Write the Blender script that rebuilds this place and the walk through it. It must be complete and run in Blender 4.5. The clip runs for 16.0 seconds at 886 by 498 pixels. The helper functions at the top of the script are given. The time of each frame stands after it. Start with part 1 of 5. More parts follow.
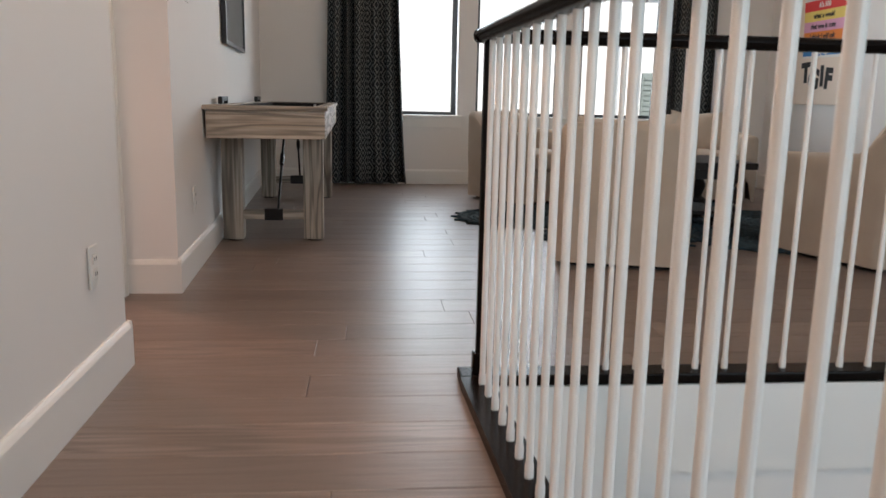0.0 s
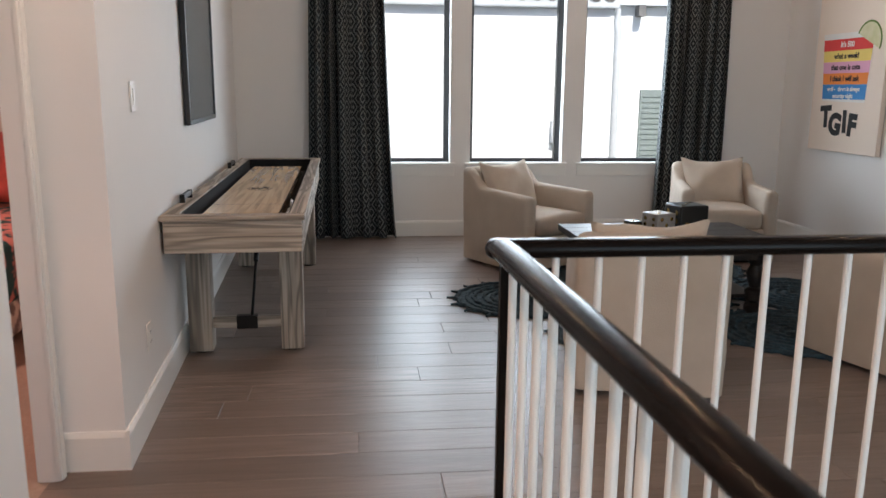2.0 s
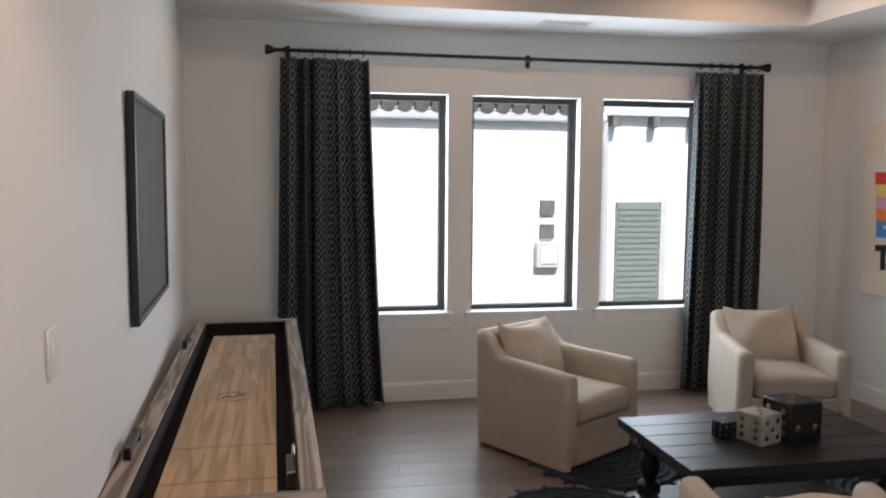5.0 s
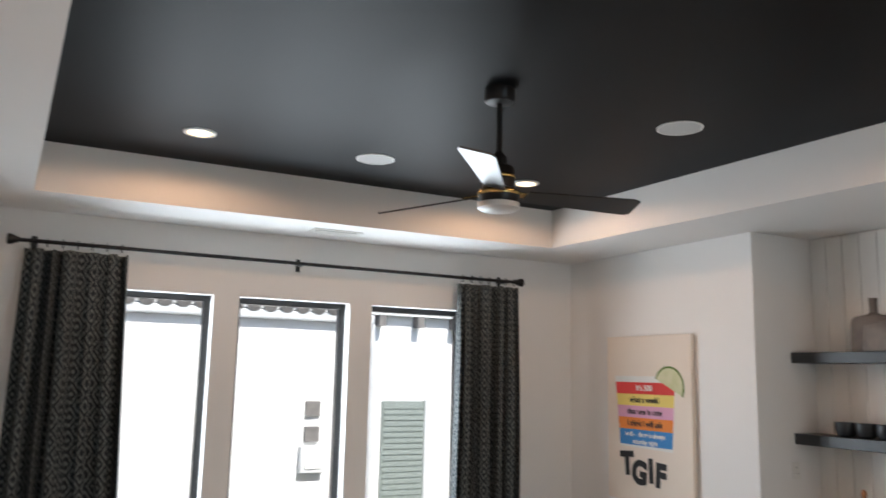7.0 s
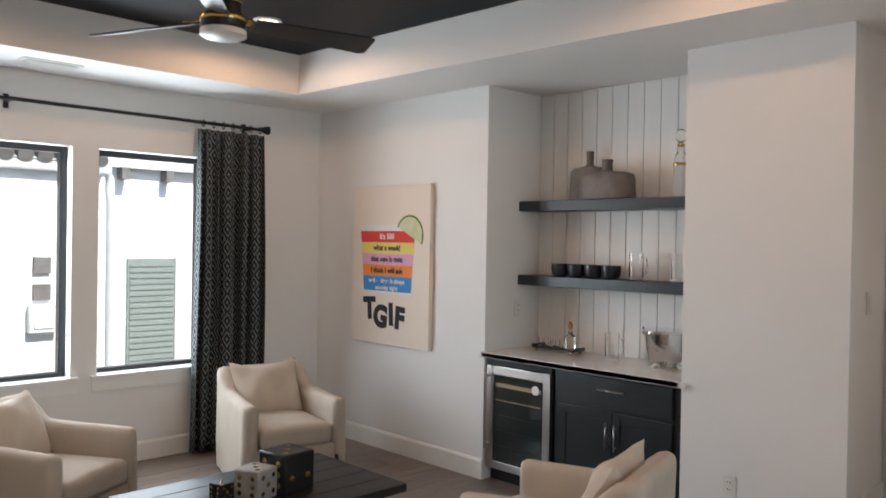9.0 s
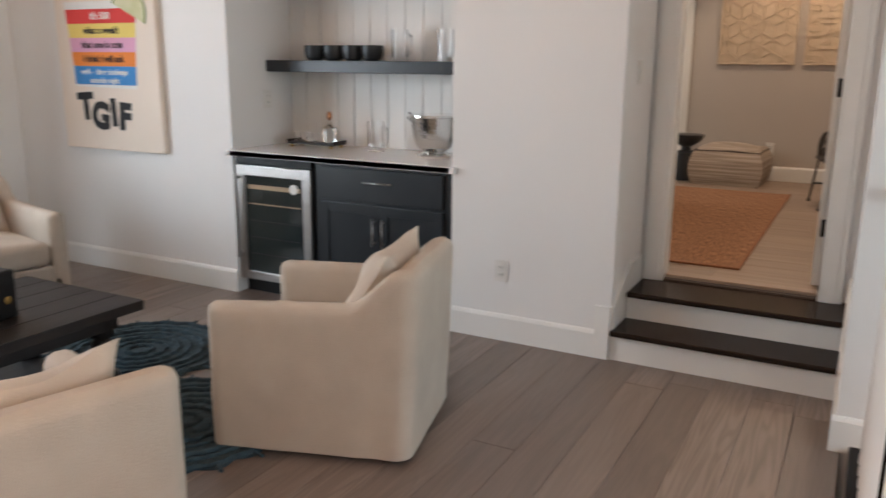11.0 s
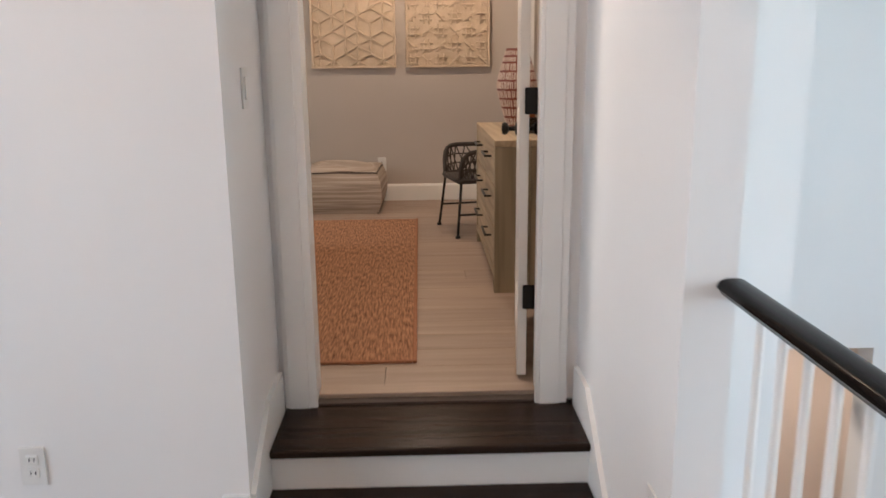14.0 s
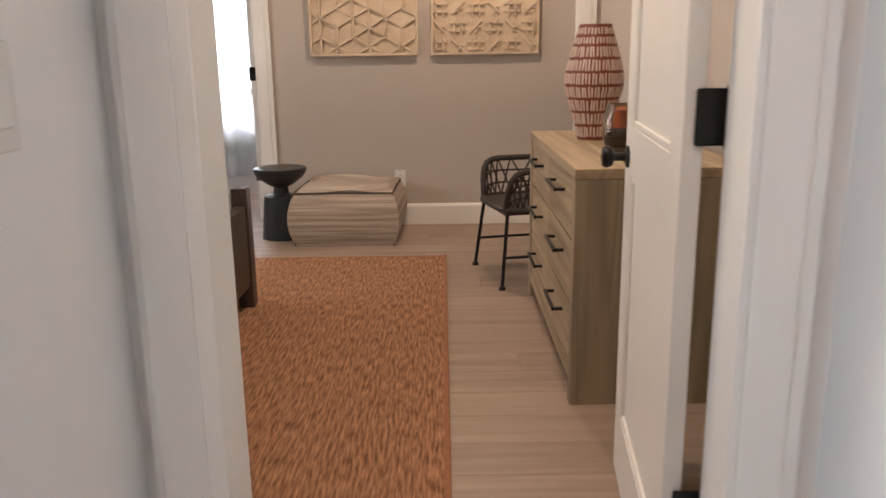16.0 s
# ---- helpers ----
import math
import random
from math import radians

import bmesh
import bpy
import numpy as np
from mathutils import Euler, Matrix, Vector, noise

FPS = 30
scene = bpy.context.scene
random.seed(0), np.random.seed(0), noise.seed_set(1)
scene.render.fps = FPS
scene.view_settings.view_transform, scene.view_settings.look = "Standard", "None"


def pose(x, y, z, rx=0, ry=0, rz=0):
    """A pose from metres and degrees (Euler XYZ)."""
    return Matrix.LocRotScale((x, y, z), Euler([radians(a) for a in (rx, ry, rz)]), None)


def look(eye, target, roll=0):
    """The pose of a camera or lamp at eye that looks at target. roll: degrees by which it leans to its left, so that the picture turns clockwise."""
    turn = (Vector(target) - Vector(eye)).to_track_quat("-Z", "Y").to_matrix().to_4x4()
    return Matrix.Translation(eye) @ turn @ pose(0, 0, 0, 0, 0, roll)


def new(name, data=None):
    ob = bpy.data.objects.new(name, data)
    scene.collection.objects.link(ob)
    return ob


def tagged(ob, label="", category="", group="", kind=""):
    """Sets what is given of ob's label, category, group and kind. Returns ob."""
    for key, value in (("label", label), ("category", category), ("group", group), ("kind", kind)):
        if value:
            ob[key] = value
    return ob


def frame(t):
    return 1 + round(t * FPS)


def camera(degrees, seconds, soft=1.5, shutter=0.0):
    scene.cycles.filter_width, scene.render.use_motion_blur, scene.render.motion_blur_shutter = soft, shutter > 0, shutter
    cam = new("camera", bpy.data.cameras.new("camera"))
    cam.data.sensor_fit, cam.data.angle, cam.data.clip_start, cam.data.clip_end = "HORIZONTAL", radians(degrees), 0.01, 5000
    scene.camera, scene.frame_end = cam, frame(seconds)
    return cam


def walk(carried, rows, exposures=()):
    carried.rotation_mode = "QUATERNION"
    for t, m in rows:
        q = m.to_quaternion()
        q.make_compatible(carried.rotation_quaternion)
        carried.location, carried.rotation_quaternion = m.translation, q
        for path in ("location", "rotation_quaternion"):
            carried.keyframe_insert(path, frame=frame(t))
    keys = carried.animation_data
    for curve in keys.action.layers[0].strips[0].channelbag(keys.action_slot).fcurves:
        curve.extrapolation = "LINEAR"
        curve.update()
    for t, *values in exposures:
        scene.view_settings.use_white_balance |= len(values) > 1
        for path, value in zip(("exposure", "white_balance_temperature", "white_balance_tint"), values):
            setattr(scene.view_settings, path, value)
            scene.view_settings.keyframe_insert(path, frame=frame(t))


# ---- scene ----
cam = camera(58.4, 16.0, 1.5, 0.4)
PATH = [
    (0, (0.457, 1.64, 0.87), (0.648, 3.596, 0.497), 1.2),
    (0.5, (0.453, 1.77, 1.021), (0.619, 3.727, 0.644), 1.1),
    (1, (0.489, 1.988, 1.172), (0.665, 3.943, 0.792), 0.5),
    (1.5, (0.456, 2.185, 1.285), (0.662, 4.137, 0.904), 0.3),
    (2, (0.486, 2.318, 1.392), (0.7, 4.266, 0.995), 0.5),
    (2.5, (0.565, 2.556, 1.51), (0.734, 4.507, 1.104), 0.0),
    (3, (0.493, 2.742, 1.538), (0.634, 4.695, 1.132), 0.3),
    (3.2, (0.428, 2.865, 1.55), (0.57, 4.819, 1.152), 0.3),
    (5.3, (0.137, 3.76, 1.789), (0.6, 5.704, 1.707), 0.7),
    (5.5, (0.133, 3.784, 1.816), (0.654, 5.714, 1.808), 0.9),
    (6, (0.1, 3.821, 1.876), (0.735, 5.71, 2.05), 1.1),
    (6.5, (0.102, 3.797, 1.893), (0.848, 5.626, 2.204), 1.3),
    (7, (0.15, 3.787, 1.862), (1.062, 5.539, 2.173), 1.3),
    (7.5, (0.216, 3.769, 1.832), (1.317, 5.421, 2.073), 1.0),
    (8, (0.239, 3.751, 1.829), (1.496, 5.294, 2.019), 0.8),
    (8.5, (0.281, 3.723, 1.808), (1.63, 5.197, 1.911), 0.7),
    (8.7, (0.312, 3.707, 1.785), (1.677, 5.168, 1.83), 0.9),
    (9.2, (0.34, 3.78, 1.73), (1.76, 5.18, 1.67), 0.9),
    (10.0, (0.46, 4.03, 1.62), (2.0, 5.27, 1.32), 0.8),
    (10.4, (0.57, 4.10, 1.56), (2.17, 5.21, 1.17), 0.7),
    (11, (0.792, 4.10, 1.507), (2.509, 5.016, 1.046), 0.5),
    (11.5, (0.953, 4.22, 1.496), (2.807, 4.815, 1.039), -0.4),
    (12, (1.118, 4.404, 1.516), (3.026, 4.708, 1.001), -1.5),
    (12.5, (1.417, 4.488, 1.518), (3.336, 4.666, 0.986), -1.0),
    (13, (1.749, 4.551, 1.521), (3.685, 4.632, 1.027), -0.7),
    (13.5, (2.112, 4.623, 1.533), (4.056, 4.551, 1.068), -0.6),
    (14, (2.495, 4.648, 1.522), (4.442, 4.595, 1.069), -0.6),
    (14.5, (2.844, 4.682, 1.532), (4.796, 4.68, 1.099), -0.7),
    (15, (3.254, 4.694, 1.54), (5.207, 4.667, 1.111), -1.1),
    (15.5, (3.643, 4.669, 1.505), (5.592, 4.647, 1.076), -0.8),
    (16, (4.043, 4.686, 1.497), (5.986, 4.69, 1.023), -0.8),
]
walk(cam, [(t, look(eye, target, roll)) for t, eye, target, roll in PATH],
     exposures=[(0, 0.22, 6480, 10), (1.5, 0.32, 6350, 10), (3, 0.42, 6250, 10), (5.3, 0.15, 6400, 10), (6.5, 0.42, 6450, 10), (8.5, 0.45, 6450, 10), (10.8, 0.85, 6350, 10), (12, 0.92, 6300, 10), (13, 1.25, 6200, 10), (14.5, 1.15, 5900, 10), (16, 1.3, 6000, 10)])

# ---- world and lamps ----
world = bpy.data.worlds.new("sky")
scene.world = world
world.use_nodes = True
wn = world.node_tree.nodes
sky = wn.new("ShaderNodeTexSky")
sky.sky_type, sky.sun_disc = "NISHITA", False
sky.sun_elevation, sky.sun_rotation = radians(47.7), radians(171.5)
world.node_tree.links.new(sky.outputs[0], wn["Background"].inputs[0])
wn["Background"].inputs[1].default_value = 0.15

sun = new("sun", bpy.data.lights.new("sun", "SUN"))
sun.data.energy, sun.data.angle, sun.data.color = 5.0, radians(0.5), (1, 0.96, 0.9)
sun.matrix_world = look((3.5, -4, 12.1), (2.0, 6, 1.0))


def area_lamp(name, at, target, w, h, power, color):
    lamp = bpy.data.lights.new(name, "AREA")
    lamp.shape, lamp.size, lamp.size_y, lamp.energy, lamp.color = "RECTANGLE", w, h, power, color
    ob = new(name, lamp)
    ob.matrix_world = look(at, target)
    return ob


DAY = (0.80, 0.91, 1.0)
WARM = (1.0, 0.60, 0.36)
for wx in (0.945, 2.015, 3.075):
    area_lamp("window_daylight", (wx, 9.90, 1.56), (wx, 0, 1.56), 0.84, 1.6, 27, DAY)
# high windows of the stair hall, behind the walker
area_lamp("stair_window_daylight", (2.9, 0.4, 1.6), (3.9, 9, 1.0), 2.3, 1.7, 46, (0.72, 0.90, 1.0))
area_lamp("bedroom_window_daylight", (7.6, 8.12, 1.9), (7.6, 0, 1.2), 1.6, 1.3, 22, (1, 0.86, 0.72))
area_lamp("bath_window_daylight", (11.04, 6.5, 1.7), (9, 6.4, 1.6), 0.9, 1.5, 50, (0.95, 0.95, 1.0))


def spot_lamp(x, y, z, power, color=WARM, degrees=125):
    lamp = bpy.data.lights.new("downlight_beam", "SPOT")
    lamp.energy, lamp.color, lamp.spot_size, lamp.spot_blend, lamp.shadow_soft_size = power, color, radians(degrees), 0.25, 0.06
    new("downlight_beam", lamp).location = (x, y, z)


LAMPS = [(0.94, 8.40), (3.21, 8.41), (0.94, 5.43), (3.3, 5.43)]
for lx, ly in LAMPS:
    spot_lamp(lx, ly, 3.195, 18, WARM, 176)
spot_lamp(0.2, 2.2, 2.88, 76, (1, 0.65, 0.45))
spot_lamp(0.15, 4.5, 2.88, 52, (1, 0.65, 0.45))
spot_lamp(6.05, 4.95, 2.95, 38, (1, 0.72, 0.5))
spot_lamp(8.6, 4.6, 2.95, 34, (1, 0.72, 0.5))
spot_lamp(-2.0, 6.0, 2.80, 130, (1, 0.55, 0.42))
spot_lamp(7.5, 2.4, 0.05, 45, (1, 0.78, 0.6))


# ---- helpers of the scene ----
def mat(name, color, rough=0.6, color2=None, scale=6.0, metal=0.0, bump=0.0, fine=0.0, stretch=(1, 1, 1), spread=0.5, per_object=0.0, detail=6, spec=0.5):
    m = bpy.data.materials.new(name)
    m.use_nodes = True
    nt = m.node_tree
    n, l = nt.nodes, nt.links
    p = n["Principled BSDF"]
    p.inputs["Roughness"].default_value, p.inputs["Metallic"].default_value = rough, metal
    p.inputs["Specular IOR Level"].default_value = spec
    tc, mp = n.new("ShaderNodeTexCoord"), n.new("ShaderNodeMapping")
    mp.inputs["Scale"].default_value = stretch
    l.new(tc.outputs["Object"], mp.inputs["Vector"])
    info = n.new("ShaderNodeObjectInfo")
    mul = n.new("ShaderNodeMath")
    mul.operation = "MULTIPLY"
    mul.inputs[1].default_value = 37.0
    l.new(info.outputs["Random"], mul.inputs[0])
    l.new(mul.outputs[0], mp.inputs["Location"])
    noise_node = n.new("ShaderNodeTexNoise")
    noise_node.inputs["Scale"].default_value, noise_node.inputs["Detail"].default_value = scale, detail
    l.new(mp.outputs[0], noise_node.inputs["Vector"])
    ramp = n.new("ShaderNodeValToRGB")
    c2 = color2 or tuple(c * 0.86 for c in color)
    ramp.color_ramp.elements[0].position, ramp.color_ramp.elements[0].color = 0.5 - spread / 2, (*c2, 1)
    ramp.color_ramp.elements[1].position, ramp.color_ramp.elements[1].color = 0.5 + spread / 2, (*color, 1)
    l.new(noise_node.outputs["Fac"], ramp.inputs[0])
    out = ramp.outputs[0]
    if per_object:
        hsv, rng = n.new("ShaderNodeHueSaturation"), n.new("ShaderNodeMapRange")
        rng.inputs[3].default_value, rng.inputs[4].default_value = 1 - per_object, 1 + per_object
        l.new(info.outputs["Random"], rng.inputs[0])
        l.new(rng.outputs[0], hsv.inputs["Value"])
        l.new(out, hsv.inputs["Color"])
        out = hsv.outputs[0]
    l.new(out, p.inputs["Base Color"])
    if bump:
        fine_noise, b = n.new("ShaderNodeTexNoise"), n.new("ShaderNodeBump")
        fine_noise.inputs["Scale"].default_value, fine_noise.inputs["Detail"].default_value = fine or scale * 8, 3
        l.new(mp.outputs[0], fine_noise.inputs["Vector"])
        b.inputs["Strength"].default_value, b.inputs["Distance"].default_value = bump, 0.004
        l.new(fine_noise.outputs["Fac"], b.inputs["Height"])
        l.new(b.outputs[0], p.inputs["Normal"])
    return m


def wood(name, light, dark, axis=0, rough=0.5, grain=1.0, per_object=0.1, bump=0.25, figure=0.22, rings=5.0, spec=0.5, some=False):
    st = [22.0 * grain, 22.0 * grain, 22.0 * grain]
    st[axis] = 1.3 * grain
    m = mat(name, light, rough, dark, 1.0, 0, bump, 5.0, tuple(st), 0.55, per_object, 8, spec)
    n, l = m.node_tree.nodes, m.node_tree.links
    p = n["Principled BSDF"]
    # long cathedral figure over the fine grain
    mp2 = n.new("ShaderNodeMapping")
    st2 = [13.0 * grain] * 3
    st2[axis] = 0.8 * grain
    mp2.inputs["Scale"].default_value = st2
    tc = next(x for x in n if x.type == "TEX_COORD")
    l.new(tc.outputs["Object"], mp2.inputs["Vector"])
    l.new(next(x for x in n if x.type == "MATH").outputs[0], mp2.inputs["Location"])
    w = n.new("ShaderNodeTexNoise")
    w.inputs["Scale"].default_value, w.inputs["Detail"].default_value, w.inputs["Distortion"].default_value = 1.0, 2, 0.5
    l.new(mp2.outputs[0], w.inputs["Vector"])
    turns, wave = n.new("ShaderNodeMath"), n.new("ShaderNodeMath")
    turns.operation, wave.operation = "MULTIPLY", "SINE"
    turns.inputs[1].default_value = 6.2832 * rings
    l.new(w.outputs["Fac"], turns.inputs[0])
    l.new(turns.outputs[0], wave.inputs[0])
    rr = n.new("ShaderNodeMapRange")
    rr.inputs[1].default_value, rr.inputs[2].default_value, rr.inputs[3].default_value, rr.inputs[4].default_value = -1.0, 0.7, 1 - figure, 1.0 + figure * 0.2
    l.new(wave.outputs[0], rr.inputs[0])
    mixn = n.new("ShaderNodeMix")
    mixn.data_type, mixn.blend_type = "RGBA", "MULTIPLY"
    mixn.inputs["Factor"].default_value = 1.0
    if some:
        # strong figure on a few boards, faint on the rest
        rare = n.new("ShaderNodeMapRange")
        rare.inputs[1].default_value, rare.inputs[2].default_value, rare.inputs[3].default_value, rare.inputs[4].default_value = 0.55, 0.95, 0.25, 1.0
        l.new(next(x for x in n if x.type == "OBJECT_INFO").outputs["Random"], rare.inputs[0])
        l.new(rare.outputs[0], mixn.inputs["Factor"])
    src = p.inputs["Base Color"].links[0].from_socket
    comb = n.new("ShaderNodeCombineColor")
    for i in range(3):
        l.new(rr.outputs[0], comb.inputs[i])
    l.new(src, mixn.inputs[6])
    l.new(comb.outputs[0], mixn.inputs[7])
    l.new(mixn.outputs[2], p.inputs["Base Color"])
    return m


def glow(name, color, strength):
    m = bpy.data.materials.new(name)
    m.use_nodes = True
    p = m.node_tree.nodes["Principled BSDF"]
    p.inputs["Base Color"].default_value = (*color, 1)
    p.inputs["Emission Color"].default_value = (*color, 1)
    p.inputs["Emission Strength"].default_value = strength
    return m


def glass(name, color=(1, 1, 1), rough=0.0, ior=1.45):
    m = bpy.data.materials.new(name)
    m.use_nodes = True
    p = m.node_tree.nodes["Principled BSDF"]
    p.inputs["Base Color"].default_value = (*color, 1)
    p.inputs["Transmission Weight"].default_value, p.inputs["Roughness"].default_value, p.inputs["IOR"].default_value = 1.0, rough, ior
    return m


WALL = mat("wall_paint", (0.78, 0.765, 0.745), 0.75, (0.755, 0.74, 0.72), 1.5, bump=0.06, fine=140)
CEIL = mat("ceiling_paint", (0.79, 0.77, 0.745), 0.85, (0.76, 0.74, 0.715), 1.5, bump=0.08, fine=120)
TRIM = mat("trim_paint", (0.80, 0.79, 0.76), 0.42, (0.77, 0.76, 0.73), 2.0, bump=0.02, fine=60)
BLACKCEIL = mat("black_ceiling_paint", (0.0045, 0.0055, 0.007), 0.5, (0.003, 0.0035, 0.0045), 3.0, bump=0.05, fine=120, spec=0.11)
TAUPE = mat("bedroom_wall_paint", (0.47, 0.42, 0.37), 0.8, (0.45, 0.40, 0.35), 1.5, bump=0.06, fine=140)
PEACH = mat("kids_wall_paint", (0.74, 0.66, 0.60), 0.8, (0.71, 0.63, 0.57), 1.5, bump=0.05, fine=140)
OAK = wood("brown_oak_floor", (0.218, 0.166, 0.139), (0.165, 0.123, 0.102), 0, 0.36, 1.0, 0.2, 0.35, 0.38, 8.0, 0.65, True)
PALEOAK = wood("pale_oak_floor", (0.37, 0.285, 0.225), (0.27, 0.20, 0.15), 1, 0.45, 1.0, 0.1, 0.25, 0.12, 2.5, 0.4)
SUBFLOOR = mat("floor_joint", (0.07, 0.05, 0.04), 0.8)
WALNUT = wood("dark_stained_tread", (0.030, 0.019, 0.014), (0.016, 0.010, 0.008), 1, 0.25, 1.0, 0.0, 0.1, 0.15, 4, 0.09)
RAILWOOD = wood("dark_stained_rail", (0.010, 0.007, 0.006), (0.005, 0.004, 0.0035), 0, 0.2, 1.0, 0.0, 0.05, 0.1, 4, 0.07)
GREYWOOD = wood("whitewashed_pine", (0.56, 0.49, 0.41), (0.24, 0.19, 0.145), 0, 0.6, 1.0, 0.06, 0.4, 0.5, 6.0)
GREYWOODZ = wood("whitewashed_pine_upright", (0.56, 0.49, 0.41), (0.20, 0.155, 0.115), 2, 0.6, 1.0, 0.06, 0.4, 0.5, 6.0)
GREYWOODY = wood("whitewashed_pine_long", (0.56, 0.49, 0.41), (0.24, 0.19, 0.145), 1, 0.6, 1.0, 0.06, 0.4, 0.5, 6.0)
MAPLE = wood("maple_playfield", (0.62, 0.45, 0.27), (0.50, 0.34, 0.19), 1, 0.16, 0.8, 0.06, 0.03)
FELT = mat("black_felt", (0.012, 0.012, 0.013), 0.95, bump=0.3, fine=300)
IRON = mat("black_metal", (0.014, 0.014, 0.015), 0.38, (0.022, 0.021, 0.02), 8, 0.6)
BLACKVINYL = mat("black_window_frame", (0.012, 0.013, 0.015), 0.35, (0.018, 0.018, 0.02), 8)
WHITEPAINT = mat("white_baluster_paint", (0.80, 0.78, 0.75), 0.32, (0.76, 0.74, 0.71), 5)
LINEN = mat("cream_linen", (0.54, 0.46, 0.375), 0.9, (0.46, 0.385, 0.31), 6, bump=0.5, fine=190)
LINEN2 = mat("cream_cushion_linen", (0.58, 0.495, 0.405), 0.9, (0.50, 0.42, 0.34), 6, bump=0.5, fine=190)
BLUERUG = mat("blue_braided_jute", (0.042, 0.078, 0.098), 0.95, (0.010, 0.018, 0.025), 30, bump=0.9, fine=160)
DARKTABLE = wood("black_brown_table", (0.026, 0.021, 0.020), (0.012, 0.010, 0.010), 0, 0.42, 1.0, 0.1, 0.2, 0.2, 3, 0.3)
CABINET = mat("black_cabinet_paint", (0.014, 0.017, 0.020), 0.35, (0.019, 0.022, 0.026), 6, bump=0.03)
STEEL = mat("brushed_steel", (0.52, 0.50, 0.48), 0.28, (0.44, 0.42, 0.40), 3, 1.0, 0.08, 60, (1, 1, 40))
CHROME = mat("polished_nickel", (0.78, 0.76, 0.73), 0.08, (0.70, 0.68, 0.65), 5, 1.0)
QUARTZ = mat("white_quartz", (0.80, 0.78, 0.76), 0.14, (0.75, 0.73, 0.72), 2.0)
BRASS = mat("aged_brass", (0.52, 0.36, 0.14), 0.25, (0.40, 0.27, 0.10), 9, 1.0)
CANVAS = mat("canvas_print", (0.78, 0.67, 0.57), 0.8, (0.75, 0.64, 0.54), 2, bump=0.15, fine=400)
INK = mat("black_ink", (0.012, 0.012, 0.013), 0.7)
SCREEN = mat("dark_screen", (0.045, 0.062, 0.074), 0.22, (0.055, 0.074, 0.086), 2)
PLASTIC = mat("white_plastic", (0.78, 0.76, 0.72), 0.35)
SLOT = mat("dark_slot", (0.03, 0.03, 0.03), 0.6)
CLEAR = glass("clear_glass")
PANE = glass("window_glass", (1, 1, 1), 0, 1.02)
FRIDGEGLASS = mat("dark_fridge_glass", (0.020, 0.026, 0.026), 0.05, (0.03, 0.036, 0.034), 3)
GREYCLAY = mat("grey_ceramic", (0.21, 0.175, 0.15), 0.65, (0.13, 0.11, 0.10), 12, bump=0.4)
LAMPGLOW = glow("lamp_lens", (1.0, 0.70, 0.42), 3.5)
GRILLE = mat("speaker_grille", (0.56, 0.55, 0.53), 0.8, (0.48, 0.47, 0.45), 300)
STUCCO = mat("white_stucco", (0.86, 0.86, 0.85), 0.9, (0.83, 0.83, 0.82), 4, bump=0.3)
ROOFTILE = mat("clay_roof_tile", (0.20, 0.19, 0.18), 0.8, (0.12, 0.115, 0.11), 9)
GUTTER = mat("white_gutter", (0.60, 0.62, 0.63), 0.5)
GRASS = mat("ground_grass", (0.08, 0.11, 0.04), 0.95, (0.05, 0.07, 0.03), 8, bump=0.5)
HEDGE = mat("neighbour_blind", (0.26, 0.30, 0.28), 0.7, (0.17, 0.20, 0.19), 14, stretch=(1, 1, 7))


def link(bm, name, material, parent=None, smooth=False, angle=40):
    me = bpy.data.meshes.new(name)
    bmesh.ops.recalc_face_normals(bm, faces=bm.faces)
    bm.normal_update()
    if smooth:
        for f in bm.faces:
            f.smooth = max(abs(c) for c in f.normal) < 0.9999
        lim = radians(angle)
        for e in bm.edges:
            if len(e.link_faces) == 2 and e.calc_face_angle(0) > lim:
                e.smooth = False
    bm.to_mesh(me)
    bm.free()
    me.materials.append(material)
    ob = new(name, me)
    if parent:
        ob.parent = parent
    return ob


def part(name, bm, material, parent, label="", smooth=True):
    ob = link(bm, name, material, parent, smooth)
    return tagged(ob, label) if label else ob


def thing(name, at, turn=0.0, label="", category="", group=""):
    e = new(name)
    e.empty_display_size = 0.05
    e.matrix_basis = pose(*at, 0, 0, turn)
    return tagged(e, label, category, group)


def box(x0, x1, y0, y1, z0, z1, r=0.0, seg=2, bm=None):
    bm2 = bmesh.new()
    bmesh.ops.create_cube(bm2, size=1)
    for v in bm2.verts:
        v.co = Vector((x0 + (v.co.x + 0.5) * (x1 - x0), y0 + (v.co.y + 0.5) * (y1 - y0), z0 + (v.co.z + 0.5) * (z1 - z0)))
    if r:
        bmesh.ops.bevel(bm2, geom=list(bm2.edges), offset=r, segments=seg, profile=0.5, affect="EDGES")
    if bm is None:
        return bm2
    me = bpy.data.meshes.new("tmp")
    bm2.to_mesh(me)
    bm.from_mesh(me)
    bpy.data.meshes.remove(me)
    bm2.free()
    return bm


